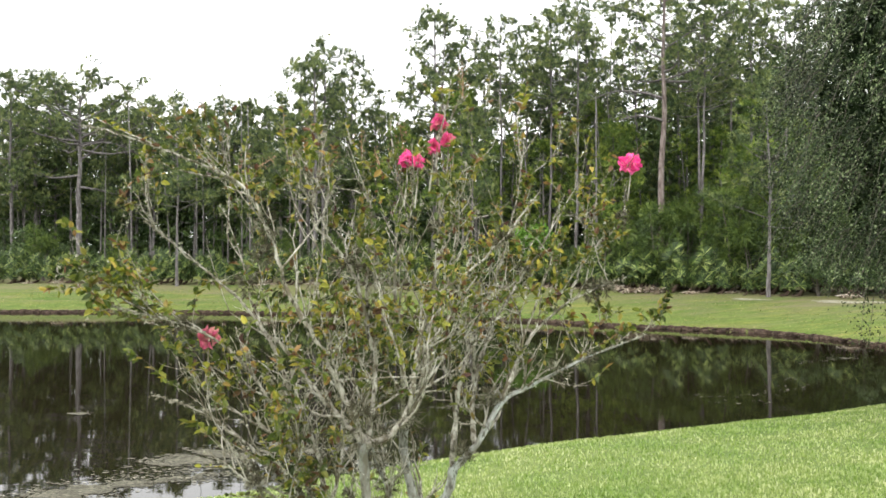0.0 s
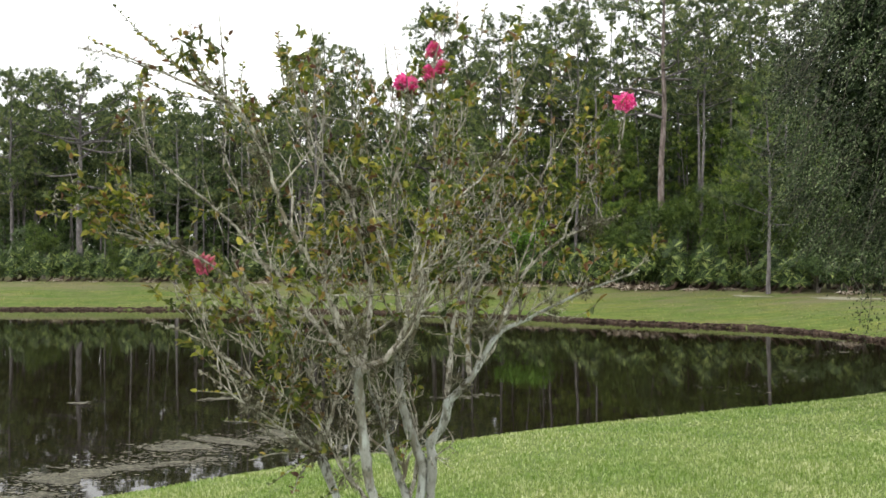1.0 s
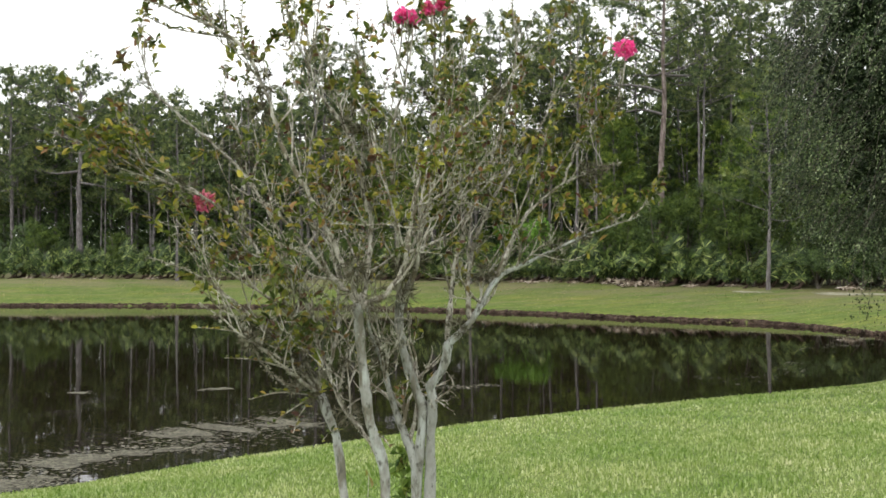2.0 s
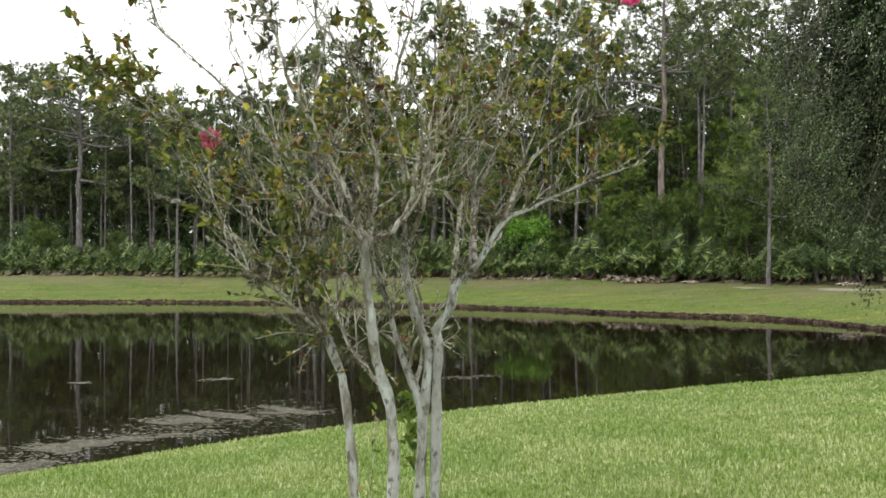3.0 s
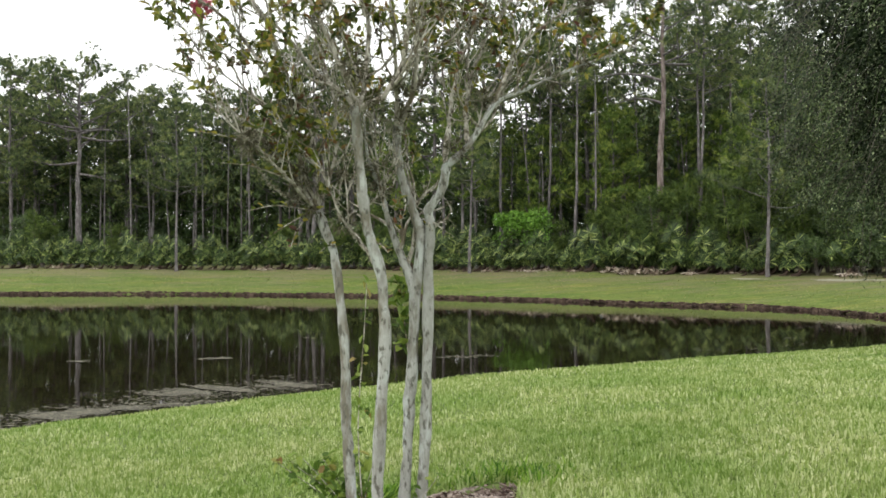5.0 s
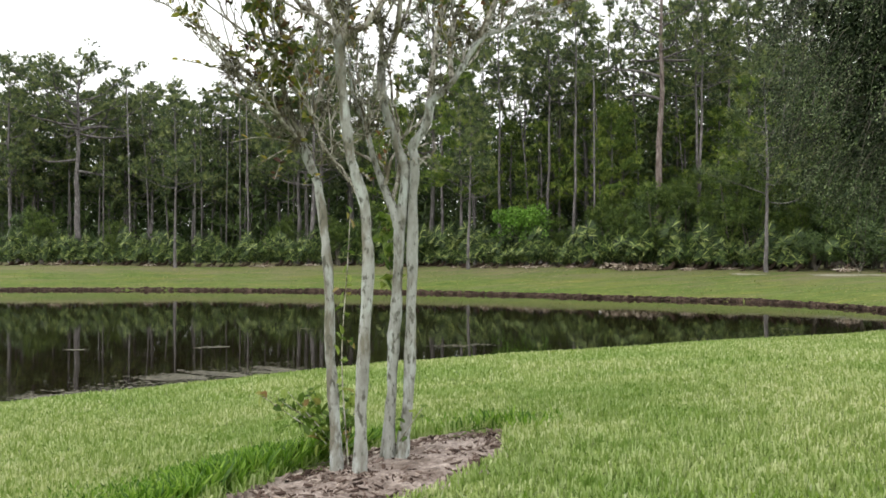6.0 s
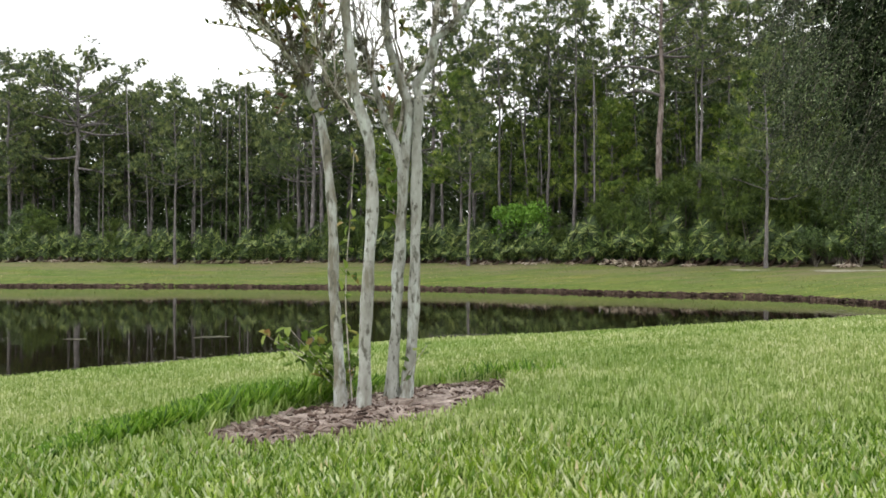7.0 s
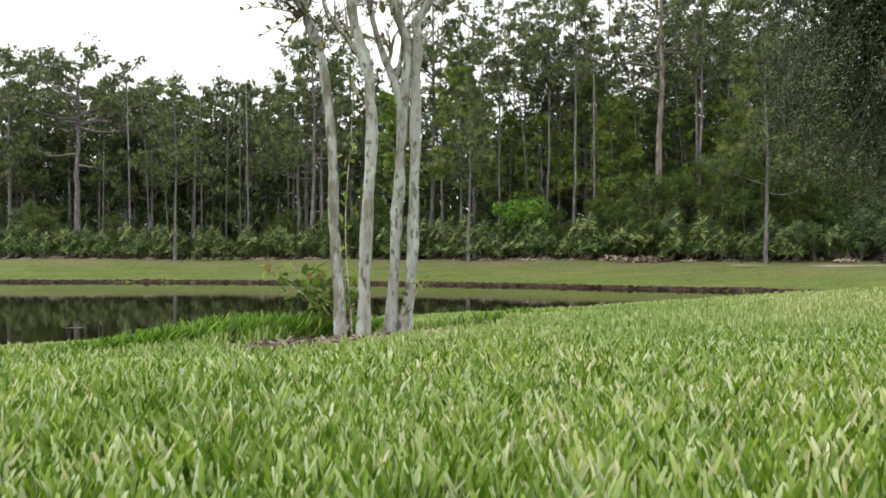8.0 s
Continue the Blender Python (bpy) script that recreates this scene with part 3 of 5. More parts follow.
def place(tree, x, y, label, group, turn, sx=1.0, sz=1.0):
    c = copy_thing(tree, pose(x, y, float(ground_z(x, y)), 0, 0, turn) @ Matrix.Diagonal((sx, sx, sz, 1)))
    return tagged(c, label, "tree", group)


def drop_thing(root):
    for o in (*root.children_recursive, root):
        bpy.data.objects.remove(o)


def px(x, d):
    """Plan x of a bearing at depth d, bearings given from the picture's middle line."""
    return (x - 784) / 1529 * d - 0.006


GROUP = "pines of the wood"


def build_pines():
    # big pine with a forked crown and a long bare limb
    t = pine("pine_tree", 21, 14.2, 0.27, 0.70, 5.4, "old", 26, 1.5, puff=1.3, extra=((8.0, 178, 3.6, 0.15, -0.12), (7.1, 5, 2.6, -0.05, -0.15), (10.2, 5, 4.2, 0.0, -0.12)), fork=((9.2, 5, 3.6), (9.9, 190, 2.8)), lean=-0.008)
    t.matrix_world = pose(px(140, 66), 66, float(ground_z(px(140, 66), 66)))
    tagged(t, "tall old pine with a forked crown and bare lower limbs", "tree", GROUP)
    # tall reddish pine with two arching bare limbs
    t = pine("pine_tree", 22, 19.0, 0.24, 0.62, 3.4, "old", 20, 1.0, extra=((9.7, 182, 2.8, 0.02, -0.03), (11.0, 178, 5.2, 0.85, -0.64), (12.0, 5, 3.8, 0.12, 0.02)), bark=RED_BARK)
    t.matrix_world = pose(px(1168, 50), 50, float(ground_z(px(1168, 50), 50)))
    tagged(t, "tall pine with reddish bark and arching bare limbs", "tree", GROUP)
    # three pines that stand clear of the palmettos, at the grass
    for seed, bx, d, top, spread, bare in ((24, 311, 57.4, 165, 2.5, 0.44), (25, 830, 52.6, 150, 2.0, 0.40), (26, 1357, 43.6, 70, 2.6, 0.30)):
        x = px(bx, d)
        z0 = float(ground_z(x, d))
        t = pine("pine_tree", seed, 0.256 + (454 - top) / 1529 * d - z0, 0.10, bare, spread, "young", 28, 1.4)
        t.matrix_world = pose(x, d, z0)
        tagged(t, "young pine with a bare lower trunk beside palmettos", "tree", GROUP)
    # models to copy
    tall = [pine("pine_tree", 30 + i, 17, 0.115, 0.60, 2.5, "old", 22, 1.05, lean=0.01 * (i - 1)) for i in range(4)]
    slim = [pine("pine_tree", 40 + i, 13, 0.085, 0.66, 1.5, "old", 15, 1.1) for i in range(3)]
    young = [pine("pine_tree", 50 + i, 9.0, 0.10, 0.30, 1.9, "young", 26, 1.4, needle=YOUNG_NEEDLE) for i in range(3)]
    bushy = [pine("pine_tree", 60 + i, 12.5, 0.15, 0.34, 2.9, "young", 28, 1.35) for i in range(3)]
    rng = np.random.default_rng(8)
    back = [pine("pine_tree", 35 + i, 17, 0.115, 0.50, 2.7, "old", 22, 1.1, tuft=0.30, needles=7, blade=0.085) for i in range(3)]
    behind = [pine("pine_tree", 65 + i, 12.5, 0.13, 0.34, 2.8, "young", 24, 1.25, tuft=0.30, needles=7, blade=0.085) for i in range(3)]
    H = {"back": (back, 17.0), "behind": (behind, 12.5), "tall": (tall, 17.0), "slim": (slim, 13.0), "young": (young, 9.0), "bushy": (bushy, 12.5)}
    L = {"back": "tall pine deep in the wood, its crown high", "behind": "dense dark pine deep in the wood", "tall": "tall slender pine with a high open crown", "slim": "thin straight pine with a sparse high crown", "young": "young pine with boughs low on its trunk", "bushy": "dense dark pine with a full crown"}

    def stand(kind, rows):
        models, h0 = H[kind]
        for k, (bx, d, top) in enumerate(rows):
            x = px(bx, d)
            z0 = float(ground_z(x, d))
            h = 0.256 + (454 - top) / 1529 * d - z0
            place(models[k % len(models)], x, d, L[kind], GROUP, rng.uniform(0, 360), min(1.25, max(0.7, (h / h0) ** 0.6)), h / h0)

    stand("young", ((1100, 56, 185), (1330, 48, 130), (1050, 58, 150), (818, 57, 128), (1085, 55, 180), (960, 59, 215), (700, 60, 190), (1105, 56, 250), (905, 62, 215), (1050, 62, 205), (1215, 58, 200), (1275, 56, 190), (1305, 52, 215), (1420, 54, 180), (1480, 52, 170)))
    stand("bushy", ((20, 70, 104), (62, 74, 100), (268, 72, 165), (225, 74, 146), (438, 78, 152), (500, 72, 160), (572, 62, 38), (622, 66, 62), (762, 62, -18), (360, 76, 178), (530, 66, 74), (550, 60, 62), (1040, 60, 10), (980, 64, 120), (1180, 62, 150), (1255, 60, 130), (1305, 62, 110), (1362, 60, 95), (1130, 64, 165), (1430, 58, 80)))
    stand("tall", ((787, 60, 2), (842, 60, 18), (886, 58, 0), (1016, 55, -32), (935, 62, 15), (968, 58, -20), (992, 60, -10), (1237, 50, -60), (1244, 51, -40), (1298, 56, -40), (1332, 54, -90), (1388, 52, -70), (1085, 64, -20), (1130, 62, -50), (1200, 60, -40), (1450, 56, -60), (1520, 52, -80), (1265, 62, 30), (1310, 63, -10), (1355, 60, -30), (1410, 62, 0), (1175, 66, 60), (1225, 65, 40)))
    stand("slim", ((120, 74, 150), (236, 75, 170), (262, 73, 160), (395, 74, 146), (366, 76, 165), (430, 77, 170), (468, 72, 165), (545, 66, 170), (585, 70, 110), (660, 68, 120), (858, 66, 60), (955, 60, 70), (1068, 58, 120), (1158, 50, 330), (1400, 47, 330), (1507, 46, 200), (770, 64, 90), (320, 80, 185), (40, 72, 230), (180, 80, 180)))
    # rows behind
    rows = []
    for k in range(64):
        bx = -60 + 1700 * (k + rng.uniform(0, 1)) / 64
        base = np.interp(bx, (0, 120, 270, 360, 450, 560, 760, 900, 1100, 1600), (170, 170, 200, 215, 210, 180, 180, 195, 190, 165))
        rows.append((bx, rng.uniform(72, 92), base + rng.uniform(-25, 60)))
    stand("back", rows[::2])
    stand("behind", rows[1::2])
    stand("behind", [(-40 + 530 * (k + rng.uniform(0, 1)) / 16, rng.uniform(73, 82), rng.uniform(140, 185)) for k in range(16)])
    stand("back", [(1110 + 360 * (k + rng.uniform(0, 1)) / 10, rng.uniform(68, 84), rng.uniform(50, 135)) for k in range(10)])
    stand("back", [(820 + 280 * (k + rng.uniform(0, 1)) / 4, rng.uniform(68, 84), rng.uniform(50, 120)) for k in range(4)])
    for t in back + behind + tall + slim + young + bushy:
        drop_thing(t)


def build_far_woods():
    """What lies behind the front of the wood: thin trunks and a mass of leaves."""
    rng = np.random.default_rng(13)
    b = Build()
    for k in range(170):
        y = rng.uniform(62, 105)
        x = px(rng.uniform(-80, 1660), y)
        if x > 4:
            y -= 8
        h, z = rng.uniform(9, 15), float(ground_z(x, y))
        ln = rng.normal(0, 0.03)
        b.tube([(x, y, z - 0.2), (x + ln * h * 0.5, y, z + h * 0.5), (x + ln * h * 1.2, y, z + h)], np.array([1, 0.75, 0.3]) * rng.uniform(0.045, 0.10), 5)
    tagged(new("far_trunks", b.mesh("far_trunks", PINE_BARK)), "many thin pale trunks deep in the wood", "trunks", "", "stuff")
    n = 38000
    y = rng.uniform(0, 1, n) * 34
    bx = rng.uniform(-100, 1700, n)
    front = np.interp(bx, (0, 500, 900, 1300, 1600), (68, 64, 56, 50, 48))
    y = front + 6 + y
    x = px(bx, y)
    z = ground_z(x, y) + rng.uniform(0, 1, n) ** 1.15 * np.interp(bx, (0, 300, 450, 700, 1000, 1600), (12.3, 12.0, 12.0, 12.4, 13.8, 15.8)) * (0.8 + 0.3 * np.sin(x * 0.7) * np.sin(y * 0.6))
    pos = np.stack([x, y, z], 1)
    v, f = tufts_mesh(rng, pos, unit(rng.normal(0, 1, (n, 3)) + (0, 0, 0.5)), 6, 0.80, 0.14)
    tagged(new("far_foliage", fast_mesh("far_foliage", v, f, UNDER)), "dark mass of leaves deep in the wood", "foliage", "", "stuff")


# ------------------------------------------------------------------ shrubs and palmettos of the wood's edge
def shrub(name, seed, R, H, leaves, size, material, label, lumps=9, feathery=False, lower=None):
    """A shrub: several stems and a crown of many leaves in uneven lumps."""
    rng = np.random.default_rng(seed)
    root = thing(name, (0, 0, 0), label, "shrub")
    centres = np.stack([rng.uniform(-0.75, 0.75, lumps) * R, rng.uniform(-0.6, 0.6, lumps) * R, rng.uniform(0.3, 0.85, lumps) * H], 1)
    for c in centres[:6]:
        b = Build()
        mid = c * (0.35, 0.35, 0.5) + rng.normal(0, 0.08, 3)
        b.tube(smooth_path([(rng.normal(0, 0.1), rng.normal(0, 0.1), -0.1), mid, c], 3), np.linspace(0.035, 0.01, 7) * H / 2.5, 5)
        part("stem", b.mesh("stem", OAK_BARK), root)
    which = rng.integers(0, lumps, leaves)
    d = unit(rng.normal(0, 1, (leaves, 3)))
    rad = (rng.uniform(0.24, 0.44, lumps) * R)[which] * rng.uniform(0.35, 1.0, leaves) ** 0.33
    pos = centres[which] + d * rad[:, None] * (1, 1, 0.75)
    pos[:, 2] = np.maximum(pos[:, 2], 0.05)
    v, f = tufts_mesh(rng, pos, d, 6, size * 1.9, 0.035) if feathery else plain_leaves(pos, d * 0.3 + rng.normal(0, 1, (leaves, 3)), d + rng.normal(0, 0.45, (leaves, 3)) + (0, 0, 0.7), size * rng.uniform(0.7, 1.3, leaves), size * rng.uniform(0.5, 0.8, leaves))
    # old picks the low leaves; their darker material paints in the shade beneath
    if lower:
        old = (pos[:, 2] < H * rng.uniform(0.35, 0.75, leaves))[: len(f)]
        part("inner_leaves", fast_mesh("inner_leaves", v, f[old], lower), root, "dark green inner leaves with the bush's own shade put into their colour", "stuff")
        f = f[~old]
    part("leaves", fast_mesh("leaves", v, f, material), root, kind="stuff")
    return root


def palmetto(name, seed, fronds=26, size=1.0, dead=5):
    """A saw palmetto: short creeping trunk, fan leaves on stalks, some dead ones hanging at its foot."""
    rng = np.random.default_rng(seed)
    root = thing(name, (0, 0, 0), "", "palmetto")
    b = Build()
    b.tube([(-0.3, 0, 0.02), (0, 0, 0.10), (0.15, 0, 0.35)], [0.07, 0.08, 0.06], 7)
    part("trunk", b.mesh("trunk", EARTH), root)

    def fan(b, az, el, stalk, blade, n):
        d = np.array([math.cos(az) * math.cos(el), math.sin(az) * math.cos(el), math.sin(el)])
        p0, p1 = np.array([0.1, 0, 0.3]), np.array([0.1, 0, 0.3]) + d * stalk
        p1[2] = max(p1[2], 0.08)
        b.tube([p0, (p0 + p1) / 2 + (0, 0, 0.05), p1], [0.012, 0.010, 0.008], 3)
        face = az + rng.uniform(-0.9, 0.9)
        tiltn = unit(np.array([math.cos(face), math.sin(face), rng.uniform(-0.1, 0.9)]))
        s = unit(np.cross(tiltn, (0, 0, 1.0)))
        ax = np.cross(s, tiltn)
        s, ax = s + ax * rng.normal(0, 0.25), ax - s * rng.normal(0, 0.25)
        for k in range(n):
            th = (k / (n - 1) - 0.5) * 4.3
            q = ax * math.cos(th) + s * math.sin(th)
            nor = np.cross(q, tiltn)
            e = p1 + q * blade * (1 - 0.10 * abs(th)) - np.array([0, 0, 0.06 * blade])
            m = p1 + q * blade * 0.5
            b.add([p1, m + nor * 0.023, e, m - nor * 0.023], [(0, 1, 2, 3)])

    b = Build()
    for k in range(fronds):
        fan(b, rng.uniform(0, 6.28), 0.25 + 1.2 * math.sqrt(rng.uniform(0, 1)), size * rng.uniform(0.35, 1.3), size * rng.uniform(0.30, 0.52), 15)
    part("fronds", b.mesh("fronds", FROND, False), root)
    if dead:
        for k in range(dead):
            b = Build()
            az = rng.uniform(3.2, 6.2)
            hub = np.array([0.1 + 0.45 * math.cos(az) * rng.uniform(0.5, 1.2), 0.45 * math.sin(az) * rng.uniform(0.6, 1.3), rng.uniform(0.08, 0.32)])
            b.tube([(0.1, 0, 0.3), (hub + (0.1, 0, 0.25)) / 2, hub], [0.007, 0.006, 0.005], 3)
            for _ in range(12):
                q = unit(np.array([rng.normal(0, 0.8), rng.normal(-0.2, 0.6), rng.uniform(-0.9, 0.1)]))
                ln = size * rng.uniform(0.15, 0.42)
                w = unit(np.cross(q, rng.normal(0, 1, 3))) * 0.032
                e = hub + q * ln
                e[2] = max(e[2], 0.02)
                b.add([hub, hub + q * ln * 0.5 + w, e, hub + q * ln * 0.5 - w], [(0, 1, 2, 3)])
            part("dead_frond", b.mesh("dead_frond", DEAD, False), root, "withered pale brown frond")
    return root


def wood_edge(bx):
    return np.interp(bx, (-100, 0, 310, 500, 700, 900, 1050, 1170, 1360, 1460, 1600), (59, 58.5, 58, 57.5, 55.5, 52, 49.5, 47, 44, 42, 39.5))


def build_wood_edge():
    rng = np.random.default_rng(17)
    models = [palmetto("palmetto", 70 + i, 28 + 2 * i, 1.0, (0, 3, 5)[i]) for i in range(3)]
    for row, (n, back) in enumerate(((84, 0.3), (70, 1.8), (56, 3.4))):
        for k in range(n):
            bx = -70 + 1720 * (k + rng.uniform(-0.35, 0.35) + 0.5) / n
            if bx > 1430 and row < 2 and k % 4:
                continue
            y = float(wood_edge(bx)) + back + rng.uniform(-0.4, 0.6)
            x = px(bx, y)
            right = bx > 720
            m = models[(2, 1, 1, 0, 0, 0)[rng.integers(0, 6)] if (row == 0 and right) else (1 if row == 0 and rng.uniform() < 0.25 else 0)]
            size = rng.uniform(0.6, 1.4) * (1.0 + 0.06 * row) * (1.1 if right else 0.95)
            c = copy_thing(m, pose(x, y, float(ground_z(x, y)) - 0.05, 0, 0, rng.uniform(-25, 25)) @ Matrix.Scale(size, 4))
            tagged(c, "saw palmetto with green fan leaves and withered fronds at its foot" if m is not models[0] else "saw palmetto clump with green fan-shaped leaves", "palmetto", "palmettos along the wood's edge")
    for m in models:
        drop_thing(m)

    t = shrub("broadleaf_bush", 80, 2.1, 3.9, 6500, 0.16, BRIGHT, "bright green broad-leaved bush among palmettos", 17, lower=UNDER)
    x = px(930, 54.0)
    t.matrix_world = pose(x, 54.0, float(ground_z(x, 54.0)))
    kinds = [shrub("wax_myrtle", 81 + i, 1.6, 3.2, 3000, 0.13, UNDER, "dark green leafy shrub under the pines", 10) for i in range(3)]
    tall_kinds = [shrub("wax_myrtle", 85 + i, 2.6, 6.5, 6500, 0.14, UNDER, "tall dark green leafy shrub under the pines", 26) for i in range(2)]
    spots = ((590, 60, 2.9), (655, 58, 3.6), (690, 57, 2.6), (60, 67, 4.2), (120, 69, 3.2), (20, 66, 3.6), (190, 70, 2.6), (1120, 51, 3.4), (1165, 49.5, 4.6), (1205, 50.5, 4.6), (1250, 51, 3.6), (1290, 48, 3.8), (1330, 47, 4.8), (1375, 47, 4.2), (1420, 46, 4.4), (1465, 45, 4.0), (1510, 44, 4.4), (1555, 43, 4.4), (1600, 43, 4.6), (1010, 56, 3.0), (770, 60, 2.6), (520, 66, 2.8), (1445, 42.9, 2.3), (1485, 42.2, 2.0), (1525, 41.5, 2.6), (1570, 40.8, 2.4), (1612, 40.4, 2.8), (1090, 58, 5.0), (1140, 58, 6.0), (1230, 57, 6.5), (1310, 55, 7.0), (1400, 54, 7.5), (1480, 53, 7.0))
    for k, (bx, y, h) in enumerate(spots):
        x = px(bx, y)
        m, r0, h0 = (tall_kinds[k % 2], 6.0, 6.5) if h > 4.3 else (kinds[k % 3], 3.4, 3.2)
        copy_thing(m, pose(x, y, float(ground_z(x, y)), 0, 0, rng.uniform(0, 360)) @ Matrix.Diagonal((h / r0, h / r0, h / h0, 1)))
    for m in kinds + tall_kinds:
        drop_thing(m)
    light = [shrub("sapling", 90 + i, 1.35, 4.5, 800, 0.17, SAPLING, "feathery light green pine sapling at the wood's edge", 14, True) for i in range(2)]
    for k, (bx, y, h) in enumerate(((1155, 48.5, 5.2), (1105, 50, 4.2), (1290, 46.8, 6.0), (1328, 46, 5.0), (1392, 46, 7.0), (1212, 50, 6.5), (1265, 50, 4.6), (600, 57, 3.6), (655, 57, 4.6), (1440, 45, 5.5), (1500, 44, 5.0), (1070, 53, 5.0), (985, 54, 3.4), (75, 64, 4.6), (205, 66, 3.6), (500, 62, 3.8))):
        x = px(bx, y)
        copy_thing(light[k % 2], pose(x, y, float(ground_z(x, y)), 0, 0, rng.uniform(0, 360)) @ Matrix.Diagonal((h / 5.0, h / 5.0, h / 4.5, 1)))
    for m in light:
        drop_thing(m)


# ------------------------------------------------------------------ weeping oak on the near bank
def build_oak():
    rng = np.random.default_rng(23)
    ox, oy = 9.85, 14.2
    oz = float(ground_z(ox, oy))
    root = thing("live_oak", (ox, oy, oz), "broad live oak with drooping leafy sprays over the bank", "tree")
    b = Build()
    b.tube(smooth_path([(0, 0, -0.2), (0.05, 0, 0.6), (-0.05, 0.05, 1.6), (-0.1, 0, 2.6)], 3), np.linspace(0.34, 0.24, 10), 12)
    part("trunk", b.mesh("trunk", OAK_BARK), root)
    ends = []
    for k in range(16):
        az, el = radians(100 + 160 * k / 15 + rng.normal(0, 8)), rng.uniform(0.15, 1.1)
        d = np.array([math.cos(az) * math.cos(el), math.sin(az) * math.cos(el), math.sin(el)])
        length = rng.uniform(2.6, 3.9)
        p = smooth_path([(-0.1, 0, 2.3 + 0.02 * k), np.array([-0.1, 0, 2.5]) + d * length * 0.5 + (0, 0, 0.3), np.array([-0.1, 0, 2.5]) + d * length], 4)
        b = Build()
        b.tube(p, np.linspace(0.12, 0.025, len(p)), 6)
        part("limb", b.mesh("limb", OAK_BARK), root)
        ends.append(p)
    # sprays: hanging twigs on the crown's shell, leaves along them
    pos, along, b = [], [], Build()
    for k in range(1550):
        th, ph = radians(rng.uniform(95, 300)), math.asin(rng.uniform(-0.55, 1.0))
        shell = rng.uniform(0.35, 1.0) ** 0.5
        s = np.array([math.cos(th) * math.cos(ph) * 4.25, math.sin(th) * math.cos(ph) * 3.6, 4.6 + math.sin(ph) * 4.2]) * (shell, shell, 1)
        bottom = 1.55 + 0.35 * math.sin(th * 7) + rng.normal(0, 0.25)
        s[2] = max(s[2], bottom + 0.3)
        out = unit(np.array([math.cos(th), math.sin(th), 0.15]) + rng.normal(0, 0.3, 3))
        ln = rng.uniform(0.5, 1.15)
        t = np.linspace(0, 1, 5)
        p = s + out * (ln * 0.5 * t)[:, None] - np.array([0, 0, 1]) * (ln * 0.75 * t**1.7)[:, None]
        b.tube(p, np.linspace(0.008, 0.002, 5), 3, False)
        m = int(125 * ln)
        tt = rng.uniform(0.1, 1.0, m)
        q = np.stack([np.interp(tt, t, p[:, i]) for i in range(3)], 1) + rng.normal(0, 0.085, (m, 3))
        pos.append(q), along.append(unit(p[-1] - p[0]) + rng.normal(0, 0.7, (m, 3)))
    for sx, sy, sz, ln in ((-3.25, -0.6, 2.1, 1.1), (-3.1, -0.5, 1.7, 0.75), (-2.9, -0.75, 2.0, 0.9)):
        t = np.linspace(0, 1, 6)
        p = np.array([sx, sy, sz]) + np.array([-0.1, 0, -1]) * (ln * t)[:, None]
        b.tube(p, np.linspace(0.007, 0.002, 6), 3, False)
        m = 110
        q = np.stack([np.interp(rng.uniform(0.1, 1, m), t, p[:, i]) for i in range(3)], 1)
        q = p[rng.integers(1, 6, m)] + rng.normal(0, 0.1, (m, 3))
        pos.append(q), along.append(rng.normal(0, 0.6, (m, 3)) - (0, 0, 0.7))
    # leaves filling the crown's inside; their dark colour stands in for its shade
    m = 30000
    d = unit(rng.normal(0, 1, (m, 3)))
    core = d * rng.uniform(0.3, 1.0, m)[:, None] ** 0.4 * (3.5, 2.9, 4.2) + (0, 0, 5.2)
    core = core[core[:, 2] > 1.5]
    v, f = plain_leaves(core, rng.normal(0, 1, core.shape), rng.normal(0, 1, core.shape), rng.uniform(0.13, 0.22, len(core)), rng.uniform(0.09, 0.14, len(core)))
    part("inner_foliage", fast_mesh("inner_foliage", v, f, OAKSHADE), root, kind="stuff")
    part("brushwood", b.mesh("brushwood", OAK_BARK), root, kind="stuff")
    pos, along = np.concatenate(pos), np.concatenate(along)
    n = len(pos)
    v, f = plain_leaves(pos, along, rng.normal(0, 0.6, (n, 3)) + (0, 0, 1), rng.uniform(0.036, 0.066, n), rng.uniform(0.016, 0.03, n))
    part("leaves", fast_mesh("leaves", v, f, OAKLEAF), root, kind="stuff")


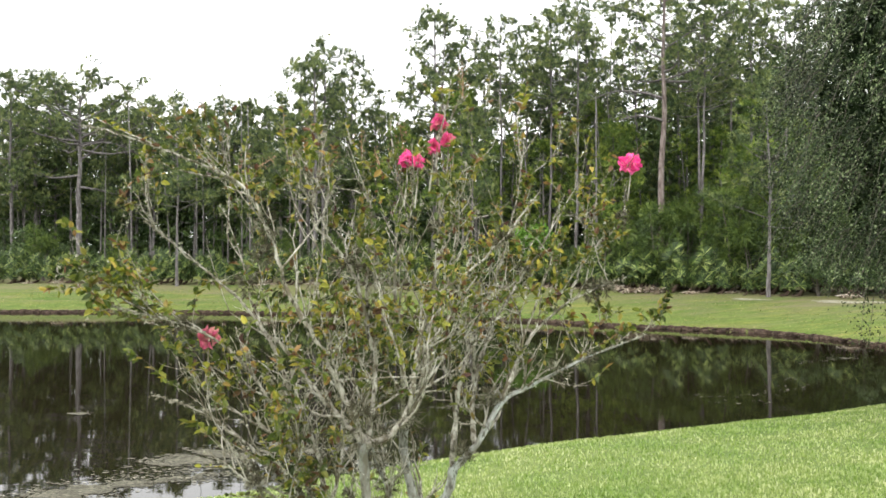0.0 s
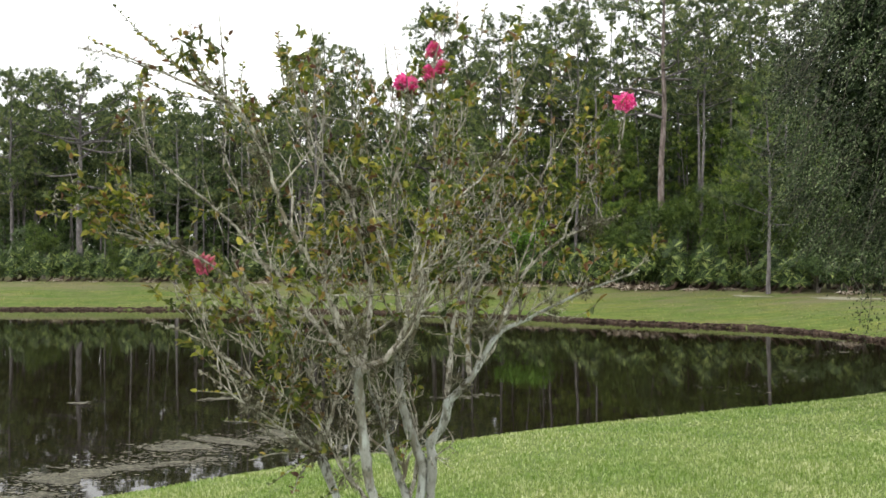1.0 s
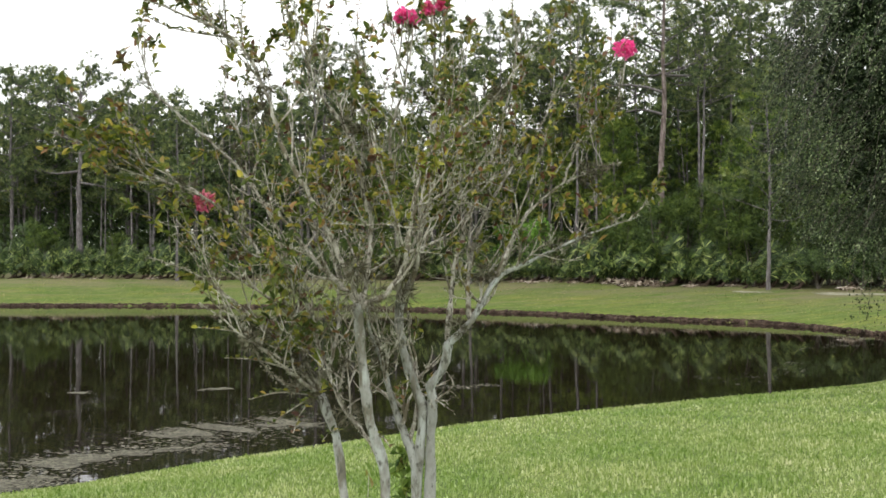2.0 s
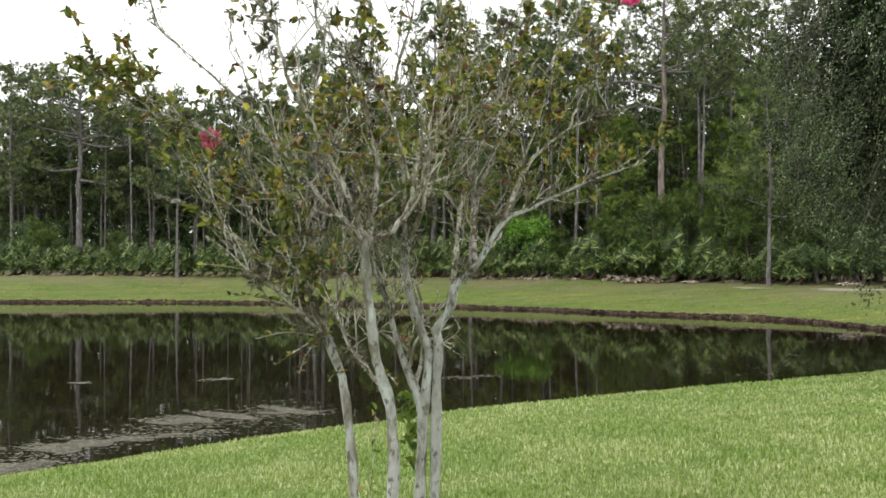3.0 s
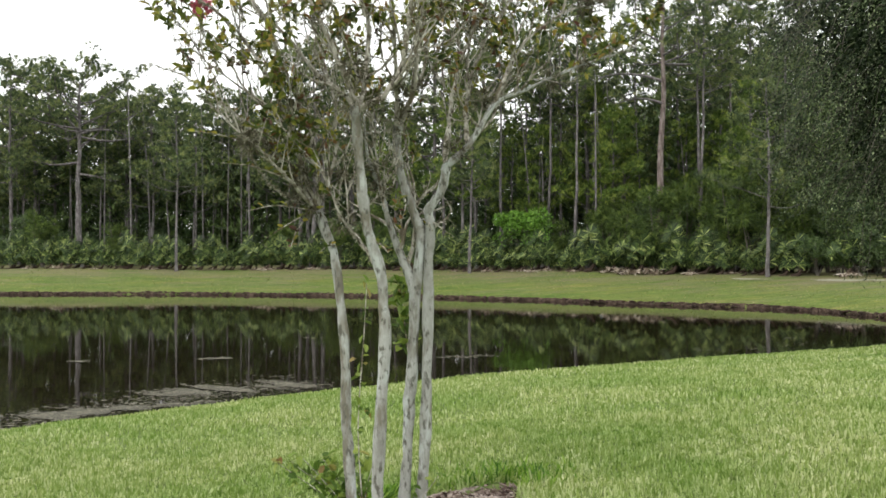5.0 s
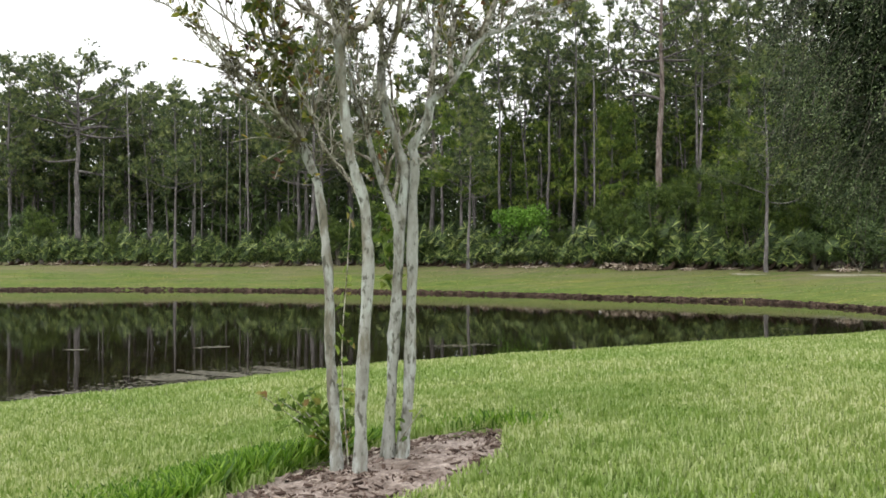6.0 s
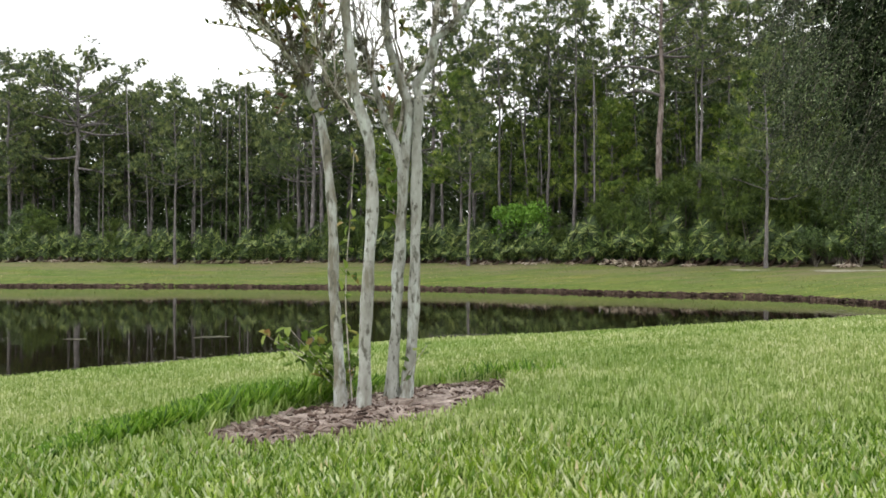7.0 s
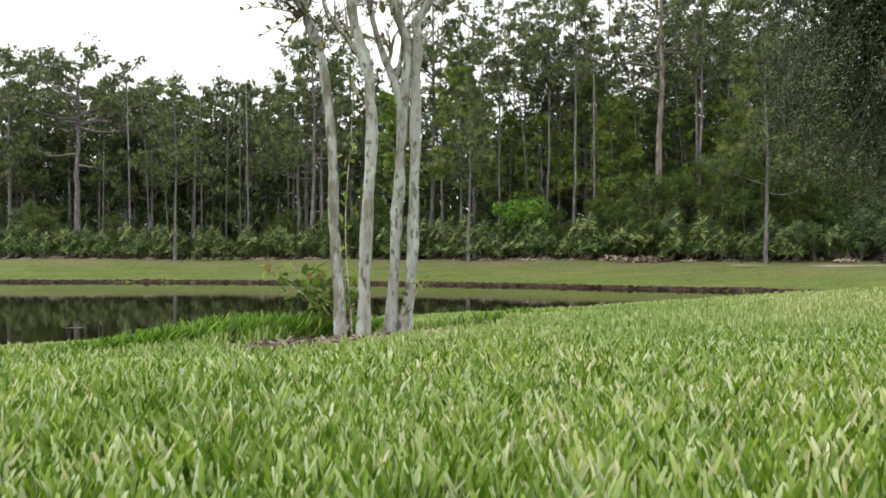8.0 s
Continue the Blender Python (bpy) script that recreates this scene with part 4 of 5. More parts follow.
# ------------------------------------------------------------------ crape myrtle
def crape_myrtle():
    rng = np.random.default_rng(31)
    root = thing("crape_myrtle", (0, 0, 0), "multi-stemmed crape myrtle with pale lichened bark and sparse yellowing leaves", "tree")
    stems = (
        ((-0.345, 2.9, -0.059), (-0.357, 2.908, 0.165), (-0.373, 2.917, 0.354), (-0.378, 2.925, 0.580), (-0.395, 2.933, 0.769), (-0.421, 2.942, 0.942), (-0.475, 2.95, 1.084)),
        ((-0.264, 2.83, -0.059), (-0.262, 2.83, 0.168), (-0.251, 2.83, 0.424), (-0.238, 2.83, 0.661), (-0.250, 2.83, 0.867), (-0.292, 2.81, 1.012), (-0.309, 2.79, 1.156), (-0.322, 2.77, 1.298), (-0.325, 2.75, 1.409)),
        ((-0.192, 3.08, -0.059), (-0.176, 3.08, 0.219), (-0.160, 3.08, 0.517), (-0.146, 3.08, 0.795), (-0.128, 3.08, 1.005), (-0.148, 3.08, 1.067), (-0.185, 3.08, 1.176), (-0.211, 3.08, 1.305), (-0.210, 3.08, 1.399)),
        ((-0.144, 3.08, -0.059), (-0.116, 3.08, 0.199), (-0.104, 3.08, 0.517), (-0.100, 3.08, 0.854), (-0.094, 3.08, 1.034), (-0.098, 3.08, 1.097), (-0.054, 3.07, 1.162), (-0.035, 3.06, 1.251)),
    )
    width = (0.0200, 0.0212, 0.0210, 0.0212)
    for path, w in zip(stems, width):
        p = smooth_path(path, 6)
        n = len(p)
        f = np.linspace(0, 1, n)
        r = w * (1.0 - 0.30 * f) * (1 + 0.10 * np.sin(f * 37 + w * 900) + rng.normal(0, 0.03, n)) * (1 + 0.35 * np.exp(-f * 30))
        r[-3:] *= (1.15, 1.35, 1.1)
        b = Build()
        b.tube(p + rng.normal(0, 0.0012, p.shape), r, 12)
        part("trunk", b.mesh("trunk", MYRTLE_BARK), root)
    limbs = (
        (0.024, ((-0.146, 3.08, 0.80), (-0.172, 3.085, 0.87), (-0.212, 3.1, 0.967), (-0.250, 3.1, 1.084), (-0.277, 3.1, 1.186), (-0.317, 3.1, 1.286), (-0.332, 3.1, 1.428))),
        (0.0115, ((-0.246, 2.832, 0.85), (-0.287, 2.85, 0.932), (-0.361, 2.86, 1.023), (-0.399, 2.87, 1.084), (-0.386, 2.9, 1.199), (-0.329, 2.9, 1.367))),
        (0.016, ((-0.044, 3.05, 1.241), (0.047, 3.075, 1.329), (0.139, 3.1, 1.476), (0.232, 3.125, 1.525), (0.369, 3.15, 1.589), (0.497, 3.175, 1.645), (0.668, 3.2, 1.703))),
        (0.011, ((0.136, 3.10, 1.478), (0.190, 3.1, 1.606), (0.255, 3.15, 1.716), (0.396, 3.2, 1.830), (0.531, 3.25, 1.885), (0.626, 3.3, 1.921))),
        (0.007, ((0.396, 3.2, 1.830), (0.444, 3.238, 1.957), (0.503, 3.275, 2.024), (0.607, 3.312, 2.145), (0.641, 3.35, 2.295))),
        (0.014, ((-0.320, 2.75, 1.392), (-0.224, 2.731, 1.447), (-0.173, 2.712, 1.544), (-0.154, 2.694, 1.684), (-0.115, 2.675, 1.848), (-0.028, 2.656, 1.924), (0.109, 2.619, 2.047), (0.218, 2.6, 2.195))),
        (0.012, ((-0.320, 2.75, 1.392), (-0.296, 2.78, 1.505), (-0.291, 2.81, 1.703), (-0.323, 2.84, 1.886), (-0.307, 2.87, 2.055), (-0.319, 2.9, 2.226))),
        (0.013, ((-0.320, 2.75, 1.399), (-0.358, 2.731, 1.508), (-0.418, 2.712, 1.632), (-0.486, 2.694, 1.771), (-0.553, 2.675, 1.891), (-0.601, 2.656, 2.061), (-0.684, 2.638, 2.211), (-0.833, 2.619, 2.291), (-1.032, 2.6, 2.362), (-1.160, 2.6, 2.394))),
    )
    more = (
        (0.011, ((-0.320, 2.75, 1.399), (-0.392, 2.79, 1.469), (-0.470, 2.83, 1.539), (-0.589, 2.87, 1.685), (-0.692, 2.91, 1.779), (-0.758, 2.95, 1.990), (-0.830, 2.96, 2.167))),
        (0.010, ((-0.297, 2.78, 1.702), (-0.350, 2.74, 1.932), (-0.420, 2.73, 2.036), (-0.481, 2.72, 2.123), (-0.453, 2.71, 2.278), (-0.451, 2.7, 2.413))),
        (0.013, ((-0.210, 3.08, 1.379), (-0.153, 3.025, 1.510), (-0.132, 2.97, 1.685), (-0.102, 2.915, 1.911), (-0.082, 2.86, 2.128), (-0.091, 2.805, 2.299), (-0.081, 2.75, 2.411))),
        (0.012, ((-0.210, 3.08, 1.379), (-0.211, 2.994, 1.531), (-0.216, 2.908, 1.723), (-0.229, 2.822, 1.939), (-0.170, 2.736, 2.142), (-0.167, 2.65, 2.265))),
        (0.012, ((-0.038, 3.06, 1.241), (-0.023, 3.133, 1.444), (0.008, 3.167, 1.605), (0.061, 3.2, 1.768), (0.147, 3.233, 1.978), (0.213, 3.267, 2.234), (0.227, 3.3, 2.462))),
        (0.012, ((0.040, 3.075, 1.320), (0.039, 3.15, 1.483), (0.082, 3.2, 1.666), (0.191, 3.25, 1.874), (0.302, 3.3, 2.026), (0.396, 3.35, 2.226))),
        (0.011, ((-0.475, 2.95, 1.084), (-0.559, 2.913, 1.215), (-0.646, 2.875, 1.314), (-0.750, 2.837, 1.411), (-0.869, 2.8, 1.504), (-1.010, 2.78, 1.556))),
        (0.012, ((-0.475, 2.95, 1.084), (-0.533, 2.875, 1.278), (-0.594, 2.8, 1.469), (-0.710, 2.78, 1.649), (-0.830, 2.76, 1.752), (-0.960, 2.74, 1.800), (-1.150, 2.72, 1.852))),
        (0.012, ((-0.475, 2.95, 1.084), (-0.483, 2.917, 1.309), (-0.573, 2.883, 1.537), (-0.641, 2.85, 1.722), (-0.763, 2.817, 1.884), (-0.919, 2.783, 2.025), (-1.016, 2.75, 2.110))),
        (0.007, ((-0.475, 2.95, 1.08), (-0.55, 2.90, 1.12), (-0.60, 2.85, 1.15), (-0.65, 2.82, 1.21), (-0.69, 2.80, 1.30))),
        (0.007, ((-0.475, 2.95, 1.09), (-0.55, 2.88, 1.19), (-0.63, 2.82, 1.25), (-0.70, 2.78, 1.33), (-0.76, 2.75, 1.42))),
        (0.009, ((-0.475, 2.95, 1.084), (-0.550, 2.80, 1.182), (-0.650, 2.68, 1.290), (-0.790, 2.6, 1.418))),
        (0.009, ((-0.470, 2.95, 1.103), (-0.430, 3.05, 1.280), (-0.450, 3.15, 1.527), (-0.530, 3.25, 1.773), (-0.550, 3.3, 2.019))),
        (0.009, ((-0.210, 3.08, 1.389), (-0.130, 3.15, 1.576), (-0.090, 3.25, 1.773), (-0.030, 3.3, 2.019), (-0.010, 3.3, 2.265))),
    )
    twigs, leaf_p, leaf_d, heads, crust = Build(), [], [], [], []

    def inside(p):
        top = 2.46 if p[0] < -0.2 else 2.56
        if p[0] < np.interp(p[2], (1.0, 1.2, 1.35, 1.5, 1.7, 1.8, 2.0), (-0.45, -0.55, -0.68, -0.88, -0.98, -1.25, -1.4)):
            return False
        if p[0] > 0 and p[2] < 1.3 + 0.5 * p[0]:
            return False
        return ((p[0] + 0.30) / 1.10) ** 2 + ((p[1] - 2.95) / 0.85) ** 2 < 1.0 and 0.98 < p[2] < top

    def grow(start, direc, length, rad, order):
        n = 5 if order < 2 else 4
        p, d, pts = np.array(start), unit(np.array(direc)), [np.array(start)]
        for _ in range(n):
            d = unit(d + rng.normal(0, 0.20, 3) + np.array([0, 0, 0.10 if p[2] < 1.95 else 0.2]))
            p = p + d * length / n
            pts.append(p)
        if not inside(pts[-1]):
            return
        if order == 1 and pts[-1][2] < 1.8 and pts[-1][0] > -0.42 and pts[-1][2] - pts[0][2] < 0.5 * length:
            return
        if pts[-1][0] < -0.4 and pts[-1][2] < 1.6 and rng.uniform() < (0.45, 0.3, 0.1)[order - 1]:
            return
        if order == 1 and ((pts[-1][0] > 0.15 and pts[-1][2] > 1.6) or (-0.35 < pts[-1][0] <= 0.15 and pts[-1][2] > 1.75)) and rng.uniform() < 0.35:
            return
        if pts[-1][2] > 1.95 and rng.uniform() < (0.34 if order == 1 else 0.12):
            return
        if -1.0 < pts[-1][0] < -0.48 and 1.68 < pts[-1][2] < 2.2 and rng.uniform() < (0.72 if order == 1 else 0.25):
            return
        r = np.linspace(rad, rad * 0.35, len(pts))
        twigs.tube(pts, r, 4 if order > 1 else 5, False)
        pts = np.array(pts)
        if order < 3:
            for _ in range(rng.integers(3, 6) if order == 1 else rng.integers(1, 4)):
                k = rng.integers(1, len(pts))
                away = unit(pts[-1] - pts[0]) + rng.normal(0, 0.7, 3) + np.array([0, 0, 0.25])
                grow(pts[k], away, length * rng.uniform(0.45, 0.75), rad * 0.55, order + 1)
        crust.extend(pts[rng.integers(0, len(pts), 2)])
        hgt = np.clip((pts[-1][2] - 1.05) / 0.8, 0.2, 1.0)
        rim = np.hypot(pts[-1][0] + 0.3, (pts[-1][1] - 2.95) * 1.2) / 1.05
        low_left = 0.32 if pts[-1][0] < -0.45 and pts[-1][2] < 1.6 else 0.0
        if order >= 2 and rng.uniform() < 0.06 + (0.30 * hgt * hgt + 0.40 * rim * hgt) * (0.9 if pts[-1][2] > 2.1 else 1.0) + low_left:
            m = rng.integers(7, 16)
            s = rng.uniform(0.4, 1.0, m)
            t = np.linspace(0, 1, len(pts))
            q = np.stack([np.interp(s, t, pts[:, i]) for i in range(3)], 1)
            leaf_p.append(q)
            leaf_d.append(unit(pts[-1] - pts[0]) * 0.6 + rng.normal(0, 0.75, (m, 3)))
        if order >= 2 and pts[-1][2] > 2.25 and rng.uniform() < 0.07:
            heads.append((pts[-1], unit(pts[-1] - pts[-2])))

    for rad, path in limbs + more:
        p = smooth_path(path, 5)
        n = len(p)
        r = rad * (0.95 * (1 - np.linspace(0, 1, n)) ** 1.1 + 0.16) * (1 + rng.normal(0, 0.05, n))
        b = Build()
        rough = 0.35 if rad > 0.0155 else 1.0
        b.tube(p + rng.normal(0, 0.0024, p.shape) * rough, r * 0.74 * (1 + rng.normal(0, 0.10, n) * rough), 8)
        part("limb", b.mesh("limb", MYRTLE_BARK if rad > 0.0155 else TWIG_BARK), root)
        total = np.linalg.norm(np.diff(p, axis=0), axis=1).sum()
        count = int(total * 20)
        for s in np.linspace(0.16, 1.0, count):
            k = min(n - 2, int(s * (n - 1)))
            d = unit(p[k + 1] - p[k])
            out = unit(p[k] - np.array([-0.25, 2.95, 1.0]))
            grow(p[k], d * 0.7 + out * 0.35 + rng.normal(0, 0.6, 3), rng.uniform(0.16, 0.42) * (1.1 - 0.45 * s), max(0.0027, r[k] * 0.44), 1)
    # crusts of lichen along the limbs
    hubs = np.concatenate([smooth_path(path, 24)[20:] for _, path in limbs + more])
    hubs = np.concatenate([hubs, np.array(crust)])
    hubs = hubs + rng.normal(0, 0.005, hubs.shape)
    v, f = tufts_mesh(rng, hubs, unit(rng.normal(0, 1, hubs.shape)), 6, 0.012, 0.0028)
    part("lichen", fast_mesh("lichen", v, f, LICHEN), root, "pale grey-green lichen crust on the limbs", "stuff")
    # upright wispy shoots and one long leafy spray against the sky
    sprays = (((-0.731, 2.7, 2.225), (-0.745, 2.7, 2.38), (-0.759, 2.7, 2.529), 0.012, 40), ((-0.828, 2.7, 2.349), (-0.845, 2.7, 2.42), (-0.849, 2.7, 2.490), 0.015, 18),
              ((-0.684, 2.638, 2.211), (-0.89, 2.65, 2.355), (-1.074, 2.65, 2.537), 0.026, 40), ((-0.678, 2.7, 2.190), (-0.69, 2.7, 2.28), (-0.683, 2.7, 2.366), 0.022, 20),
              ((-0.558, 2.72, 2.300), (-0.57, 2.72, 2.39), (-0.576, 2.72, 2.474), 0.024, 26), ((-0.452, 2.72, 2.371), (-0.46, 2.72, 2.43), (-0.473, 2.72, 2.487), 0.014, 24),
              ((-0.219, 2.7, 2.278), (-0.23, 2.7, 2.35), (-0.237, 2.7, 2.428), 0.014, 30), ((-0.36, 2.72, 2.353), (-0.37, 2.72, 2.39), (-0.38, 2.72, 2.424), 0.020, 16),
              ((-0.522, 2.72, 2.211), (-0.54, 2.72, 2.28), (-0.549, 2.72, 2.353), 0.020, 20), ((-0.06, 2.75, 2.468), (-0.05, 2.75, 2.52), (-0.046, 2.75, 2.567), 0.026, 16),
              ((0.075, 2.9, 2.506), (0.08, 2.9, 2.56), (0.091, 2.9, 2.611), 0.022, 16), ((0.186, 2.9, 2.336), (0.18, 2.9, 2.40), (0.177, 2.9, 2.468), 0.018, 22),
              ((0.177, 2.9, 2.468), (0.20, 2.9, 2.53), (0.215, 2.9, 2.611), 0.032, 26), ((-0.98, 2.74, 1.80), (-1.08, 2.74, 1.86), (-1.17, 2.73, 1.95), 0.032, 34),
              ((-0.95, 2.76, 1.80), (-1.06, 2.78, 1.80), (-1.18, 2.78, 1.83), 0.030, 34), ((-0.9, 2.74, 1.79), (-1.0, 2.72, 1.90), (-1.06, 2.7, 2.02), 0.026, 20),
              ((-0.80, 2.66, 2.28), (-0.93, 2.68, 2.40), (-1.02, 2.7, 2.47), 0.026, 30), ((-0.86, 2.62, 2.30), (-1.0, 2.6, 2.36), (-1.13, 2.6, 2.42), 0.024, 30),
              ((-0.72, 2.64, 2.23), (-0.90, 2.68, 2.27), (-1.02, 2.7, 2.33), 0.024, 30), ((-0.70, 2.66, 2.21), (-0.80, 2.7, 2.33), (-0.86, 2.72, 2.44), 0.022, 28),
              ((-0.60, 2.85, 1.25), (-0.72, 2.80, 1.31), (-0.84, 2.76, 1.33), 0.030, 24), ((-0.58, 2.80, 1.30), (-0.70, 2.75, 1.38), (-0.80, 2.70, 1.46), 0.030, 24),
              ((-0.55, 2.85, 1.18), (-0.66, 2.80, 1.22), (-0.76, 2.78, 1.23), 0.030, 22), ((-0.55, 2.87, 1.22), (-0.62, 2.83, 1.33), (-0.66, 2.80, 1.42), 0.030, 26),
              ((-0.47, 2.94, 1.09), (-0.55, 2.92, 1.05), (-0.64, 2.90, 0.99), 0.032, 14), ((-0.50, 2.93, 1.07), (-0.54, 2.92, 1.02), (-0.56, 2.91, 0.96), 0.032, 14),
              ((-0.47, 2.94, 1.08), (-0.60, 2.90, 1.10), (-0.70, 2.88, 1.08), 0.030, 14), ((-0.41, 2.94, 0.96), (-0.43, 2.91, 0.97), (-0.46, 2.88, 0.94), 0.030, 8),
              ((-0.28, 2.82, 0.98), (-0.245, 2.80, 0.965), (-0.225, 2.78, 0.94), 0.030, 9), ((-0.19, 3.08, 1.17), (-0.18, 3.05, 1.11), (-0.19, 3.02, 1.06), 0.030, 10),
              ((-0.52, 2.90, 1.15), (-0.58, 2.85, 1.22), (-0.60, 2.80, 1.30), 0.030, 24), ((-0.36, 2.9, 1.25), (-0.42, 2.84, 1.33), (-0.45, 2.8, 1.42), 0.034, 18))
    spray_p, spray_d, spray_s = [], [], []
    for a, mid, c, leaf, count in sprays:
        p = smooth_path([a, mid, c], 4)
        twigs.tube(p, np.linspace(0.0035, 0.0012, len(p)), 4, False)
        t = np.linspace(0.1, 1.0, count)
        q = np.stack([np.interp(t, np.linspace(0, 1, len(p)), p[:, i]) for i in range(3)], 1)
        az = np.arange(count) * 2.6 + rng.normal(0, 0.4, count)
        spray_p.append(q)
        spray_d.append(np.stack([np.cos(az), np.sin(az), rng.uniform(0.1, 0.9, count)], 1))
        spray_s.append(leaf * rng.uniform(0.6, 1.25, count) * (1.15 - 0.5 * t))
    part("brushwood", twigs.mesh("brushwood", TWIG_BARK), root, "bare lichened twigs", "stuff")

    pos, direc = np.concatenate(leaf_p), np.concatenate(leaf_d)
    n = len(pos)
    size = rng.uniform(0.015, 0.037, n)
    size[(pos[:, 0] < -0.35) & (pos[:, 2] < 1.5)] *= 1.2
    pos, direc, size = np.concatenate([pos, *spray_p]), np.concatenate([direc, *spray_d]), np.concatenate([size, *spray_s])
    n = len(pos)
    up = rng.normal(0, 0.5, (n, 3)) + (0, 0, 1)
    order = np.argsort(pos[:, 1])
    near, rest = order[:280], order[280:]
    v, f = leaf_array(pos[rest], direc[rest], up[rest], size[rest], size[rest] * 0.58)
    part("leaves", fast_mesh("leaves", v, f, MYRTLE), root, "sparse green, yellow and russet leaves", "stuff")
    one = leaf_array(np.zeros((1, 3)), np.array([[1.0, 0, 0]]), np.array([[0, 0, 1.0]]), np.ones(1), np.ones(1) * 0.58)
    me = fast_mesh("leaf", one[0], one[1], MYRTLE)
    for k in near:
        a = Vector(direc[k]).normalized()
        s = a.cross(Vector(up[k])).normalized()
        m = Matrix((a, -s, s.cross(a) * 1)).transposed().to_4x4()
        ob = part("leaf", me, root)
        ob.matrix_local = Matrix.Translation(Vector(pos[k])) @ m @ Matrix.Scale(float(size[k]), 4)

    # flower heads: ruffled petals on short stalks
    for c, rad, old in (((0.640, 3.29, 2.349), 0.036, 0), ((-0.085, 2.78, 2.425), 0.020, 1), ((-0.055, 2.77, 2.37), 0.014, 1), ((-0.105, 2.74, 2.345), 0.014, 1), ((-0.180, 2.62, 2.290), 0.015, 0), ((-0.148, 2.62, 2.285), 0.012, 0), ((-0.830, 2.80, 1.735), 0.03, 2)):
        c = np.array(c)
        b = Build()
        b.tube([c - (0.01, 0, 0.14), c - (0, 0, 0.06), c], [0.003, 0.0025, 0.002], 4)
        stalk = part("flower_head", b.mesh("flower_head", TWIG_BARK), root, ("bright pink ruffled flower head", "faded crimson flower head", "withered dusty pink flower head")[old])
        m = 80 if old or rad < 0.02 else 150
        d = unit(rng.normal(0, 1, (m, 3)) + (0, 0, 0.25))
        v, f = leaf_array(c + d * rad * rng.uniform(0.35, 0.95, m)[:, None], d + rng.normal(0, 0.6, (m, 3)), rng.normal(0, 1, (m, 3)), rng.uniform(0.012, 0.022, m), rng.uniform(0.012, 0.02, m), 0.5, 0.35)
        part("petals", fast_mesh("petals", v, f, (PETAL, PETAL_OLD, PETAL_DRY)[old]), stalk)
    # spent seed heads
    b = Build()
    for c, d in heads:
        m = 22
        b.tube([np.array(c), np.array(c) + np.array(d) * 0.1], [0.0018, 0.0008], 3)
        q = np.array(c) + np.outer(rng.uniform(0, 0.09, m), d) + rng.normal(0, 0.011, (m, 3))
        for w in q:
            s = 0.0026
            b.add(np.array([(1, 0, 0), (-1, 0, 0), (0, 1, 0), (0, -1, 0), (0, 0, 1.3), (0, 0, -1.3)]) * s + w, [(0, 2, 4), (2, 1, 4), (1, 3, 4), (3, 0, 4), (2, 0, 5), (1, 2, 5), (3, 1, 5), (0, 3, 5)])
    part("seed_husk", b.mesh("seed_husk", DRYHEAD, False), root, "dry brown seed heads", "stuff")

    # grey moss clumps lodged in the forks
    lodged = []
    for k in range(26):
        path = smooth_path((limbs + more)[k % len(limbs + more)][1], 5)
        lodged.append((path[rng.integers(4, len(path) - 4)], rng.uniform(0.018, 0.036)))
    for c, rad in (*lodged, ((-0.325, 2.74, 1.44), 0.05), ((-0.33, 2.70, 1.52), 0.035), ((-0.215, 3.06, 1.42), 0.045), ((-0.20, 3.04, 1.50), 0.03), ((-0.48, 2.93, 1.12), 0.045), ((-0.52, 2.9, 1.20), 0.04), ((0.0, 3.05, 1.30), 0.035), ((-0.30, 2.78, 1.93), 0.045), ((-0.62, 2.66, 2.0), 0.03), ((0.1, 3.1, 1.5), 0.03)):
        m = 26
        hub = np.array(c) + rng.normal(0, 1, (m, 3)) * rad * 0.5
        v, f = tufts_mesh(rng, hub, unit(hub - np.array(c)), 9, rad, 0.0035)
        part("moss_clump", fast_mesh("moss_clump", v, f, MOSS), root, "dark brown-grey moss clump lodged in a fork")

    # shoots from the foot
    foot = [[(-0.33, 2.95, 0.0), (-0.36 + 0.4 * dx, 3.0 + dy * 0.5, 0.10), (-0.40 + dx, 3.02 + dy, h)] for dx, dy, h in ((-0.20, 0.08, 0.20), (-0.14, 0.0, 0.23), (-0.08, 0.1, 0.20), (-0.24, 0.0, 0.22), (-0.16, 0.14, 0.15), (-0.04, 0.05, 0.18), (0.04, 0.12, 0.17), (0.10, 0.16, 0.19))]
    shoots = [(path, 24, 0.045) for path in foot]
    shoots += [(((-0.31, 2.9, 0.0), (-0.33, 2.88, 0.35), (-0.31, 2.86, 0.65), (-0.30, 2.86, 0.84)), 30, 0.036), (((-0.163, 3.085, 0.52), (-0.19, 3.16, 0.70), (-0.205, 3.19, 0.86)), 64, 0.05), (((-0.17, 3.1, 0.0), (-0.10, 3.0, 0.12), (-0.06, 2.98, 0.18)), 10, 0.035)]
    for path, count, lsize in shoots:
        p = smooth_path(path, 4)
        b = Build()
        b.tube(p, np.linspace(0.0028, 0.0012, len(p)), 5)
        shoot = part("shoot", b.mesh("shoot", TWIG_BARK), root, "leafy young shoot from the foot")
        q = p[rng.integers(len(p) // 4, len(p), count)] + rng.normal(0, 0.012, (count, 3))
        v, f = leaf_array(q, rng.normal(0, 1, (count, 3)) + (0, 0, 0.3), rng.normal(0, 0.4, (count, 3)) + (0, 0, 1), lsize * rng.uniform(0.7, 1.2, count), lsize * 0.6 * np.ones(count))
        part("leaves", fast_mesh("leaves", v, f, SHOOT), shoot)


